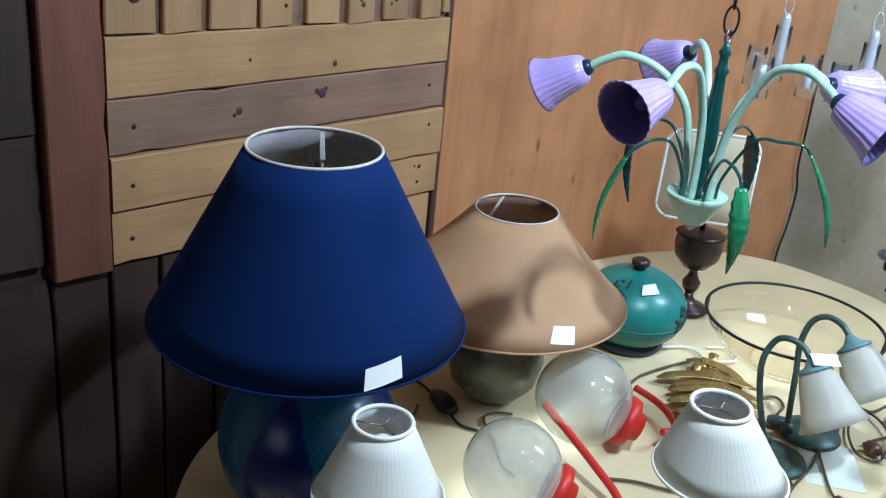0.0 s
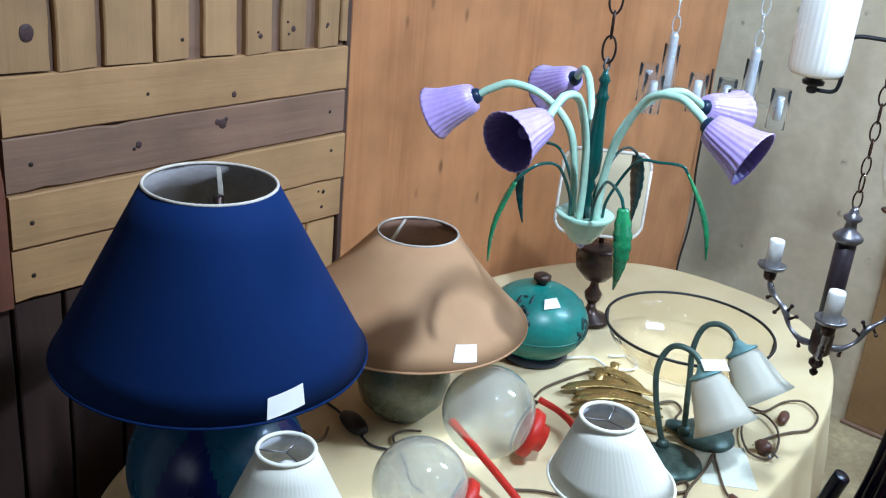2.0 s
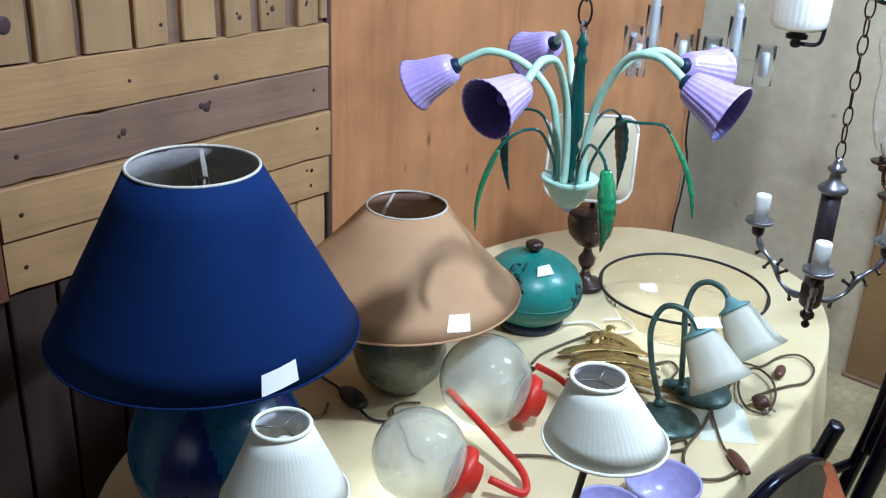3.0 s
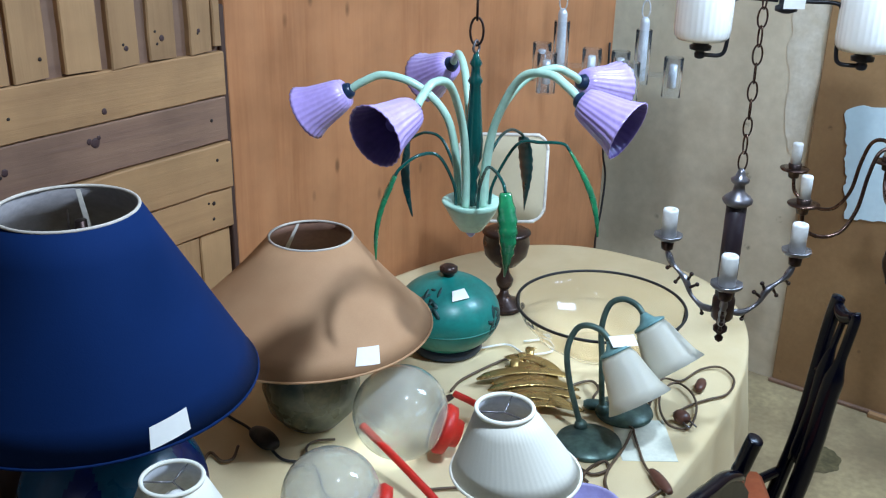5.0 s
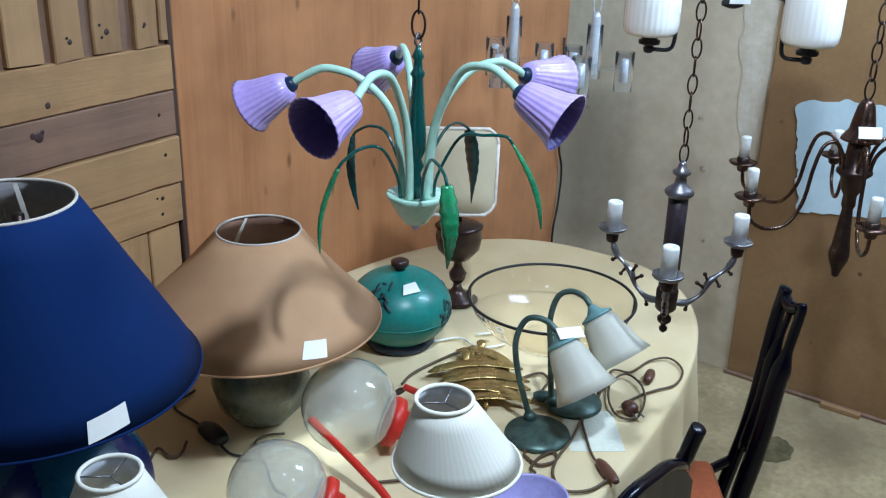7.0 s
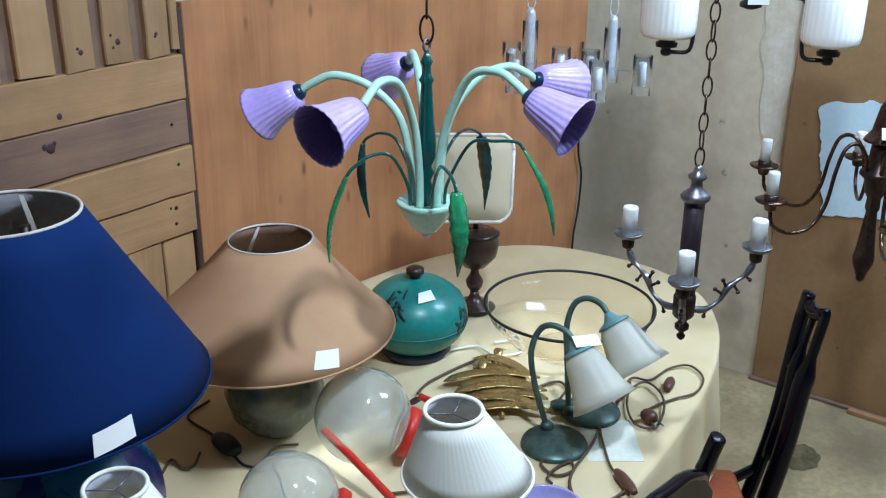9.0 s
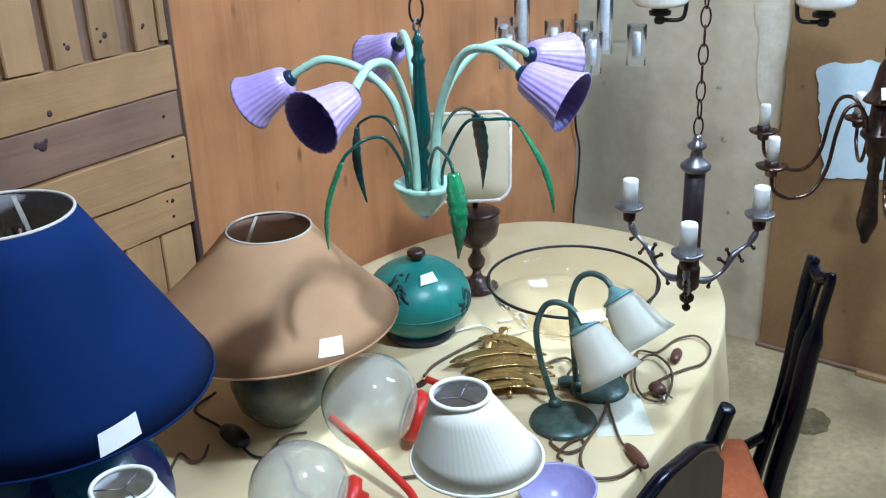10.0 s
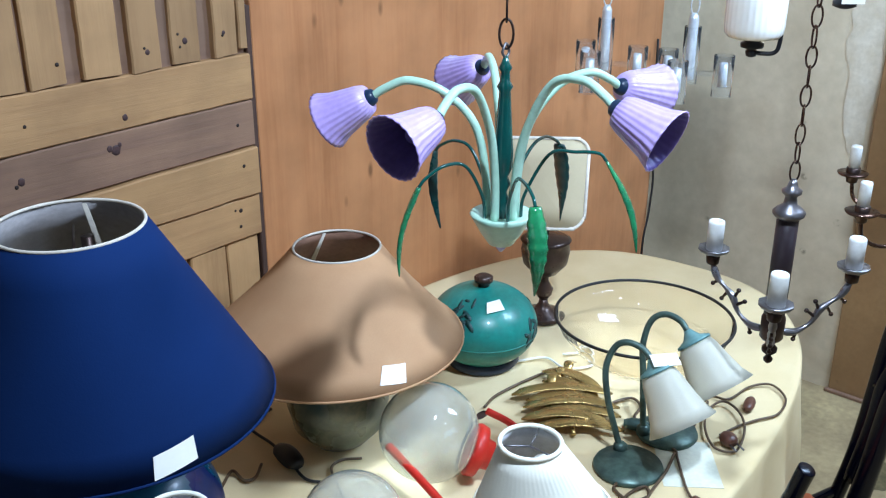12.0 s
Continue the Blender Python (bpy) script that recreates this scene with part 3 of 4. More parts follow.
lamp = thing("blue_table_lamp", (1.325, 0.88, TZ), "large table lamp with royal blue cloth shade and petrol ceramic base", "lamp", "lamps on the table")
o = (1.325, 0.88, TZ)
outline = spline([(r, 0, z) for r, z in ((0.085, 0), (0.10, 0.008), (0.135, 0.05), (0.15, 0.11), (0.142, 0.17), (0.11, 0.225), (0.06, 0.262), (0.04, 0.285), (0.045, 0.30), (0.02, 0.31))], 5)
bm = lathe([(p.x, p.z) for p in outline], 144)
for f in bm.faces:
    c = f.calc_center_median()
    turn = (math.degrees(math.atan2(c.y, c.x)) + 141 + 45) % 90 - 45
    if c.z < 0.268 and abs(turn + 3) < 25 * (1 - (c.z / 0.268) ** 3):
        f.material_index = 1
part("base", bm, ("teal_glaze", "petal"), lamp, "glossy petrol-blue ceramic base with darker blue petals")
part("stem", lathe([(0.009, 0.305), (0.009, 0.60), (0.006, 0.60)], 10), "bronze", lamp)
sh = part("shade", shade_skin(rel(CT, o), RT, rel(CB, o), RB, 0.0035, 72), ("blue", "lining"), lamp, "royal blue cloth shade with grey-white lining")
part("binding", rim(rel(CT, o), RT - 0.0015, 0.0024), "trim", sh, "cream rim binding")
part("binding", rim(rel(CB, o), RB - 0.002, 0.003), "blue", sh)
part("seam", cone_patch(rel(CT, o), RT - 0.0045, rel(CB, o), RB - 0.0045, 0.02, 0.9, 47, 51, -0.001), "trim", sh, "white seam tape inside")
part("price_tag", cone_patch(rel(CT, o), RT, rel(CB, o), RB, 0.875, 0.975, -106, -91.5, 0.0012, tilt=-0.025, skew=-1.5), "tag", sh, "white price sticker", smooth=False)
for a in (60, 180, 300):
    part("spoke", tube([(rel(CT, o)[0], rel(CT, o)[1], 0.60), (rel(CT, o)[0] + 0.096 * math.cos(radians(a)), rel(CT, o)[1] + 0.096 * math.sin(radians(a)), 0.61)], 0.0015, 6, 2), "bronze", sh)

# ---- tan lamp ----
CT2, RT2, CB2, RB2 = (1.860, 0.962, 1.154), 0.083, (1.823, 0.944, 0.988), 0.251
o = (1.826, 0.94, TZ)
lamp = thing("tan_table_lamp", o, "table lamp with salmon-tan shade and mottled round ceramic base", "lamp", "lamps on the table")
part("base", lathe([(0.05, 0), (0.058, 0.006), (0.088, 0.04), (0.10, 0.09), (0.09, 0.14), (0.06, 0.18), (0.035, 0.20), (0.012, 0.21)], 40), "stoneware", lamp, "mottled green-brown ceramic base")
part("stem", lathe([(0.008, 0.205), (0.008, 0.37), (0.004, 0.37)], 10), "bronze", lamp)
sh = part("shade", shade_skin(rel(CT2, o), RT2, rel(CB2, o), RB2, 0.003, 72, bow=-0.008), ("tan", "tan_in"), lamp, "salmon-tan parchment shade with brown lining")
part("binding", rim(rel(CT2, o), RT2 - 0.001, 0.0024), "trim", sh, "cream rim binding")
part("binding", rim(rel(CB2, o), RB2 - 0.001, 0.0022), "tan", sh)
part("seam", cone_patch(rel(CT2, o), RT2 - 0.004, rel(CB2, o), RB2 - 0.004, 0.02, 0.5, 62, 66, -0.001, bow=-0.008), "trim", sh, "pale seam tape inside")
part("price_tag", cone_patch(rel(CT2, o), RT2, rel(CB2, o), RB2, 0.82, 0.945, -111.5, -100, 0.0012, bow=-0.008, tilt=0.03, skew=-3.5), "tag", sh, "white price sticker", smooth=False)

# ---- turquoise lidded pot ----
o = (2.262, 0.928, TZ)
pot = thing("lidded_pot", o, "round turquoise enamel pot lamp with dark floral sprays and knob", "pot")
RA, RC, ZC = 0.123, 0.092, 0.096
prof = [(0.045, 0.022)] + [(RA * math.cos(radians(a)), ZC + RC * math.sin(radians(a))) for a in range(-62, 86, 6)] + [(0.004, ZC + RC)]
part("body", lathe(prof, 48), "green_pot", pot, "turquoise enamel body")
part("foot", lathe([(0.06, 0), (0.078, 0.002), (0.084, 0.010), (0.078, 0.030), (0.05, 0.028)], 40), "navy", pot, "dark navy foot")
part("joint", rim((0, 0, ZC - 0.012), RA * 0.9905, 0.0016), "green_pot", pot)
part("knob", lathe([(0.012, ZC + RC - 0.004), (0.013, ZC + RC + 0.006), (0.021, ZC + RC + 0.012), (0.021, ZC + RC + 0.022), (0.012, ZC + RC + 0.027), (0.003, ZC + RC + 0.028)], 20), "urn", pot, "dark brown knob")


def on_pot(a, e, lift):
    return Vector(((RA + lift) * math.cos(e) * math.cos(a), (RA + lift) * math.cos(e) * math.sin(a), ZC + (RC + lift) * math.sin(e)))


rnd = random.Random(9)
for ca, ce in ((-72, 6), (-166, 42), (-20, 12)):
    for k in range(13):
        a0, e0 = radians(ca + rnd.uniform(-17, 17)), radians(ce + rnd.uniform(-17, 17))
        turn, ln = rnd.uniform(0, math.tau), rnd.uniform(0.10, 0.19)
        outl = []
        for i in range(8):
            s = 2 * math.pi * i / 8
            u, w = ln * math.cos(s) * 0.9, ln * 0.3 * math.sin(s)
            outl.append((a0 + u * math.cos(turn) - w * math.sin(turn), e0 + u * math.sin(turn) + w * math.cos(turn)))
        part("painted_leaf", ring_loft([[on_pot(a, e, 0.0002) for a, e in outl], [on_pot(a, e, 0.0012) for a, e in outl]]), "leafpaint", pot)
bm = bmesh.new()
ta, te = radians(-122), radians(52)
g = [[[on_pot(ta + du, te + dv, l) for du, dv in ((-0.25, -0.14), (0.22, -0.10), (0.25, 0.14), (-0.22, 0.10))] for l in (0.0045, 0.0055)]]
ring_loft(g[0], bm=bm)
part("price_tag", bm, "tag", pot, "white price sticker", smooth=False)

# ---- urn lamp with cream shade ----
o = (2.535, 0.955, TZ)
lamp = thing("urn_table_lamp", o, "table lamp with brown metal urn base and cream shield shade", "lamp", "lamps on the table")
part("foot", lathe([(0.050, 0), (0.055, 0.006), (0.048, 0.014), (0.022, 0.024), (0.012, 0.04), (0.010, 0.052)], 28), "urn", lamp)
part("stem", lathe([(0.010, 0.05), (0.02, 0.064), (0.023, 0.08), (0.012, 0.098), (0.010, 0.112), (0.016, 0.118)], 24), "urn", lamp)
part("urn", lathe([(0.014, 0.116), (0.03, 0.122), (0.054, 0.150), (0.060, 0.182), (0.056, 0.205), (0.062, 0.210), (0.050, 0.216), (0.012, 0.222)], 32), "urn", lamp, "brown metal urn")
part("rod", lathe([(0.007, 0.22), (0.007, 0.33), (0.003, 0.33)], 10), "urn", lamp)
SA, SB = (-0.060, -0.022, 0.478), (-0.10, -0.045, 0.312)
ax_u, ax_v = Vector((0.62, -0.785, 0)).normalized(), (Vector(SA) - Vector(SB)).normalized()
ax_n = ax_u.cross(ax_v).normalized()
mid, hw, hh, cr = (Vector(SA) + Vector(SB)) / 2 - ax_v * 0.014, 0.106, 0.104, 0.036


def shield(q, lift):
    """A rounded, slightly bowed outline, q times its full size."""
    out = []
    for cx, cy, a0 in ((1, 1, 0), (-1, 1, 90), (-1, -1, 180), (1, -1, 270)):
        for j in range(7):
            a = radians(a0 + 15 * j)
            u, v = (cx * (hw - cr) + cr * math.cos(a)) * q, (cy * (hh - cr) + cr * math.sin(a)) * q
            out.append(mid + ax_u * u + ax_v * v + ax_n * (lift + 0.022 * (1 - (u / hw) ** 2)))
    return out


sh = part("shade", ring_loft([shield(0.05, 0.0), shield(0.5, 0.0), shield(1.0, 0.0), shield(1.0, 0.004), shield(0.5, 0.004), shield(0.05, 0.004)]), "cream_shade", lamp, "cream cloth shield shade with rounded corners")
edge = shield(0.985, 0.002)
part("binding", tube(edge + edge[:1], 0.0045, 8, 2), "trim", sh, "pale rounded border")
part("bracket", tube([(0, 0, 0.325), mid * 0.5 + Vector((0, 0, 0.165)), mid - ax_n * 0.004], 0.003, 8, 4), "urn", lamp)

# ---- glass dish with dark rim ----
o = (2.483, 0.645, TZ)
dish = thing("glass_ceiling_dish", o, "wide clear glass ceiling-lamp dish with dark metal rim", "lamp shade")
gp = [(0.05, 0.002), (0.075, 0.0035), (0.10, 0.012), (0.15, 0.045), (0.185, 0.088), (0.196, 0.116)]
part("bowl", lathe([(r, z + 0.0025) for r, z in gp] + [(r - 0.0015, z + 0.0055) for r, z in gp[::-1]], 64), "dish", dish, "clear glass bowl").visible_shadow = False
part("ring", rim((0, 0, 0.122), 0.197, 0.0036, segs=72), "cord_dark", dish, "dark metal rim")
part("inner_ring", rim((0, 0, 0.010), 0.074, 0.002), "dish", dish)

# ---- two globes with red fittings ----
RIGHT = Vector((0.62, -0.785, 0)).normalized()


def globe_lamp(at, r, tilt, rods):
    ob = thing("glass_globe_lamp", (at[0], at[1], TZ), "clear smoky glass globe lamp lying down with red plastic fitting", "lamp", "glass globe lamps")
    c = Vector((0, 0, r))
    way = Vector((RIGHT.x, RIGHT.y, tilt)).normalized()
    prof = []
    for a in range(-88, 66, 7):
        prof.append((r * math.cos(radians(a)), r * math.sin(radians(a))))
    inner = [(q * 0.972, z * 0.972) for q, z in prof[::-1]]
    g = part("globe", moved(lathe(prof + inner, 40), aim(c, way)), "globe", ob, "clear smoky glass globe")
    g.visible_shadow = False
    part("cap", moved(lathe([(0.02, r * 0.86), (0.047, r * 0.87), (0.051, r * 0.93), (0.048, r * 1.10), (0.030, r * 1.16), (0.027, r * 1.32), (0.012, r * 1.33)], 28), aim(c, way)), "red", ob, "red plastic cap")
    for pts in rods:
        part("rod", tube([(p[0] - at[0], p[1] - at[1], p[2] - TZ) for p in pts], 0.0075, 10, 8), "red", ob, "bent red rod")
    return ob


globe_lamp((1.852, 0.722), 0.0935, -0.42, [[(1.955, 0.60, 0.80), (2.00, 0.60, 0.79), (2.04, 0.645, 0.785), (2.052, 0.69, 0.79), (2.043, 0.738, 0.80)]])
globe_lamp((1.582, 0.645), 0.0855, -0.40, [[(1.662, 0.548, 0.80), (1.70, 0.50, 0.775), (1.735, 0.528, 0.785), (1.752, 0.60, 0.805), (1.768, 0.70, 0.832), (1.776, 0.752, 0.845)]])


# ---- small white pleated lamps ----
def pleated_lamp(ct, rt, cb, rb, stemtop, inset=0.0):
    o = (cb[0], cb[1], TZ)
    ob = thing("pleated_table_lamp", o, "small table lamp with white pleated shade on dark stem", "lamp", "white pleated lamps")
    part("foot", lathe([(0.052, 0), (0.055, 0.006), (0.04, 0.014), (0.012, 0.022), (0.006, 0.03)], 24, (0, inset, 0)), "black", ob)
    part("stem", tube([(0, inset, 0.02), (0, inset * 0.9, 0.08), (0, inset * 0.3, stemtop - TZ - 0.08), (0, 0, stemtop - TZ)], 0.006, 10, 5), "black", ob)
    part("bulb", lathe([(0.008, ct[2] - TZ - 0.10), (0.012, ct[2] - TZ - 0.085), (0.019, ct[2] - TZ - 0.055), (0.016, ct[2] - TZ - 0.038), (0.004, ct[2] - TZ - 0.031)], 18), "opal", ob, "white bulb")
    sh = part("shade", shade_skin(rel(ct, o), rt, rel(cb, o), rb, 0.0022, 240, flute=60, depth=0.0035, rows=4), ("white_pleat", "white_in"), ob, "white pleated fabric shade")
    part("binding", rim(rel(ct, o), rt, 0.0032), "white_pleat", sh)
    part("binding", rim(rel(cb, o), rb, 0.0026), "white_pleat", sh)
    for a in (20, 140, 260):
        part("spoke", tube([(rel(ct, o)[0], rel(ct, o)[1], rel(ct, o)[2] - 0.006), (rel(ct, o)[0] + rt * math.cos(radians(a)), rel(ct, o)[1] + rt * math.sin(radians(a)), rel(ct, o)[2] - 0.001)], 0.0012, 6, 2), "pewter", sh)


pleated_lamp((1.562, 0.288, 1.163), 0.039, (1.588, 0.282, 1.052), 0.0915, 1.12, 0.06)
pleated_lamp((1.233, 0.584, 1.095), 0.040, (1.243, 0.594, 0.968), 0.092, 1.04)

# lilac bowl shades
for at, r in (((1.868, 0.318, TZ), 0.068), ((1.735, 0.345, TZ), 0.06)):
    ob = thing("lilac_bowl_shade", at, "small lilac ceramic bowl-shaped shade standing on the cloth", "lamp shade", "lilac bowl shades")
    p = [(0.03, 0.001), (r * 0.62, 0.006), (r * 0.86, 0.022), (r, 0.05), (r * 1.01, 0.058)]
    part("bowl", lathe(p + [(a - 0.004, z + 0.004 if i else z) for i, (a, z) in enumerate(p[::-1])], 36), "lilac", ob)


# ---- swan-neck lamps ----
def swan_lamp(base, br, neck, cap, mouth, sr):
    o = (base[0], base[1], TZ)
    ob = thing("swan_neck_lamp", o, "swan-neck lamp with verdigris disc base and frosted glass bell shade", "lamp", "swan-neck lamps")
    part("base", lathe([(br * 0.97, 0), (br, 0.004), (br * 0.96, 0.010), (br * 0.5, 0.0155), (0.004, 0.017)], 40), "verdigris", ob, "mottled verdigris disc base")
    c, mo = Vector(rel(cap, o)), Vector(rel(mouth, o))
    way = (mo - c).normalized()
    line = [Vector(rel(p, o)) for p in neck] + [c - way * 0.014]
    part("neck", tube(line, 0.0062, 12, 8), "verdigris", ob, "curved verdigris neck")
    part("collar", lathe([(0.014, -0.004), (0.013, 0.008), (0.007, 0.014)], 16, tuple(line[0])), "verdigris", ob)
    L = (mo - c).length
    part("cap", moved(lathe([(0.007, -0.020), (0.010, -0.014), (0.017, -0.004), (0.033, 0.003), (0.034, 0.008), (0.02, 0.009)], 32), aim(c, way)), "verd_cap", ob, "pale verdigris cap")
    p = [(0.030, 0.007), (0.037, L * 0.2), (0.045, L * 0.5), (sr * 0.82, L * 0.8), (sr, L)]
    part("bell", moved(lathe(p + [(a - 0.003, z) for a, z in p[::-1]], 44, closed=True), aim(c, way)), "frost", ob, "frosted white glass bell")
    return ob, c, way


sw, c, way = swan_lamp((2.118, 0.453, TZ), 0.067, ((2.145, 0.488, 0.772), (2.139, 0.502, 0.82), (2.130, 0.515, 0.88), (2.134, 0.526, 0.939), (2.150, 0.519, 0.980), (2.158, 0.498, 0.994), (2.165, 0.469, 0.988)), (2.161, 0.437, 0.960), (2.150, 0.366, 0.872), 0.066)
t_at = c + Vector((0.004, -0.016, 0.022))
part("price_tag", moved(box(0.052, 0.030, 0.001, (0, 0, 0), 0), Matrix.Translation(t_at) @ Matrix.Rotation(radians(-40), 4, "Z") @ Matrix.Rotation(radians(18), 4, "X")), "tag", sw, "white price sticker", smooth=False)
swan_lamp((2.270, 0.456, TZ), 0.062, ((2.228, 0.486, 0.772), (2.228, 0.492, 0.83), (2.229, 0.498, 0.896), (2.235, 0.507, 0.957), (2.250, 0.502, 1.003), (2.260, 0.479, 1.021), (2.262, 0.448, 1.017)), (2.254, 0.415, 0.991), (2.246, 0.344, 0.912), 0.066)

# thin pale sheet on the cloth under the lamps
ob = part("thin_pale_sheet", box(0.15, 0.11, 0.0008, (0, 0, 0), 0), "paper", None, "thin pale sheet on the cloth under the swan-neck lamps", smooth=False)
ob.location, ob.rotation_euler = (2.205, 0.375, TZ - 0.0005), (0, 0, radians(38))
tagged(ob, category="paper")

# ---- gilt bars ----
gilt = thing("gilt_wall_light", (2.215, 0.655, TZ), "gold metal wall light of stacked flat curved bars", "lamp")
rnd = random.Random(12)
ang = math.atan2(RIGHT.y, RIGHT.x)
away = Vector((0.76, 0.62, 0))
part("plate", moved(box(0.07, 0.06, 0.006, (0, 0, 0), 0.002), Matrix.Translation((0.0, 0, 0.004)) @ Matrix.Rotation(ang + 0.2, 4, "Z")), "gold", gilt, smooth=False)
for i in range(8):
    s = -0.098 + 0.027 * i
    ln = 0.098 + rnd.uniform(-0.012, 0.012) - (0.02 if i > 5 else 0)
    mid = away * s + RIGHT * rnd.uniform(-0.014, 0.016)
    tw = ang + rnd.uniform(-0.12, 0.12) - (0.5 if i > 5 else 0.0)
    d = Vector((math.cos(tw), math.sin(tw), 0))
    q = Vector((-d.y, d.x, 0))
    zz = 0.011 + 0.005 * (i % 2)
    w = 0.0105
    rings = []
    for j in range(13):
        a = -1 + j / 6
        wd = w * (1.45 * math.sqrt(max(0.0, 1 - a ** 8)) + 0.1)
        c = mid + d * (ln * a) + q * (0.012 * (1 - a * a)) + Vector((0, 0, zz + 0.014 * (1 - a * a)))
        rings.append([c + q * (wd * math.cos(s)) + Vector((0, 0, 0.0028 * math.sin(s))) for s in (2 * math.pi * k / 10 for k in range(10))])
    part("gold_bar", ring_loft(rings), "gold", gilt)
part("gold_spine", tube([away * -0.11 + Vector((0, 0, 0.010)), Vector((0, 0, 0.014)), away * 0.12 + Vector((0, 0, 0.010))], 0.005, 8, 6), "gold", gilt)
for i in range(3):
    a = away * (0.06 + 0.03 * i) + RIGHT * (-0.03 + 0.02 * i)
    part("gold_leaf", tube([a + Vector((0, 0, 0.012)), a + away * 0.03 + Vector((0, 0, 0.03)), a + away * 0.07 + RIGHT * 0.02 + Vector((0, 0, 0.012))], lambda u: 0.003 + 0.008 * math.sin(math.pi * u), 8, 6, flat=0.35), "gold", gilt)

# ---- cords and plugs on the cloth ----
flex("brown_cable", [(2.31, 0.42), (2.445, 0.457), (2.469, 0.42), (2.547, 0.409), (2.587, 0.378), (2.552, 0.33), (2.482, 0.316), (2.431, 0.339), (2.385, 0.357), (2.33, 0.37)], 0.0026, "cord", "loop of brown lamp flex on the cloth")
flex("brown_cable", [(2.33, 0.43, 0.004), (2.438, 0.425, 0.006), (2.429, 0.379, 0.006), (2.372, 0.338, 0.006), (2.299, 0.321), (2.283, 0.358), (2.331, 0.404, 0.004), (2.422, 0.445, 0.006)], 0.0026, "cord", "loop of brown lamp flex on the cloth")
flex("dark_cable", [(2.22, 0.45), (2.223, 0.412), (2.199, 0.392), (2.122, 0.33), (2.097, 0.297)], 0.0026, "cord", "dark flex running to the inline switch")
flex("dark_cable", [(2.214, 0.407), (2.149, 0.389), (2.06, 0.375), (2.01, 0.351), (1.986, 0.313), (2.016, 0.277), (2.07, 0.265)], 0.003, "cord", "dark flex curling to the cloth edge")
flex("brown_cable", [(2.06, 0.44), (2.037, 0.432), (2.026, 0.393), (2.06, 0.375), (2.081, 0.394), (2.047, 0.405), (2.01, 0.401), (2.0, 0.385)], 0.003, "cord", "small coil of brown flex")
flex("black_cable", [(1.80, 1.12), (1.729, 1.103), (1.717, 1.016), (1.704, 0.951), (1.684, 0.883), (1.70, 0.845)], 0.003, "cord_dark", "black flex with switch beside the tan lamp")
flex("black_cable", [(1.80, 0.85), (1.77, 0.875), (1.736, 0.867), (1.70, 0.80), (1.66, 0.74), (1.655, 0.70)], 0.0026, "cord", "thin brown flex behind the globe")
flex("brown_cable", [(2.10, 0.79), (2.155, 0.801), (2.248, 0.791), (2.315, 0.775), (2.33, 0.74)], 0.003, "cord", "brown flex beside the gilt wall light")
flex("brown_cable", [(1.56, 0.974), (1.609, 1.004), (1.605, 0.964), (1.625, 0.955), (1.66, 0.98)], 0.003, "cord", "short brown flex end near the blue lamp")
flex("brown_cable", [(1.79, 0.60), (1.83, 0.56), (1.87, 0.50), (1.93, 0.47), (1.99, 0.46)], 0.003, "cord", "brown flex in front of the globe")
flex("clear_cable", [(2.30, 0.86), (2.36, 0.82), (2.35, 0.76), (2.40, 0.72), (2.44, 0.76), (2.40, 0.80)], 0.0025, "tag", "pale flex coiled behind the gilt light")


flex("dark_cable", [(2.232, 0.60), (2.262, 0.60), (2.303, 0.595), (2.337, 0.575), (2.318, 0.545), (2.278, 0.535), (2.25, 0.515)], 0.003, "cord", "dark flex looping behind the swan-neck lamps")


def plug(name, at, turn, sx, sy, sz, material, label):
    ob = thing(name, (*at, TZ), label, "plug", turn=turn)
    body = part("body", tube([(-sx / 2, 0, sz / 2), (-sx / 4, 0, sz / 2), (sx / 4, 0, sz / 2), (sx / 2, 0, sz / 2)], lambda u: sy / 2 * (0.55 + 0.45 * math.sin(math.pi * min(1, max(0, u)))), 10, 4, flat=sz / sy), material, ob)
    return ob


p = plug("inline_switch", (2.085, 0.277), -125, 0.075, 0.024, 0.018, "plug", "long brown inline cord switch on the cloth")
p = plug("inline_switch", (2.472, 0.375), 15, 0.05, 0.024, 0.02, "plug", "brown inline cord switch on the cloth")
p = plug("mains_plug", (2.315, 0.345), 60, 0.035, 0.034, 0.028, "plug", "brown round mains plug with two pins")
for s in (-0.008, 0.008):
    part("pin", tube([(-0.014, s, 0.012), (-0.04, s, 0.012)], 0.002, 6, 2), "pewter", p)
plug("inline_switch", (1.702, 0.95), -102, 0.078, 0.044, 0.030, "cord_dark", "black inline dimmer switch on the cloth")
plug("inline_switch", (2.245, 0.512), -60, 0.05, 0.034, 0.022, "verdigris", "dark green inline cord switch on the cloth")

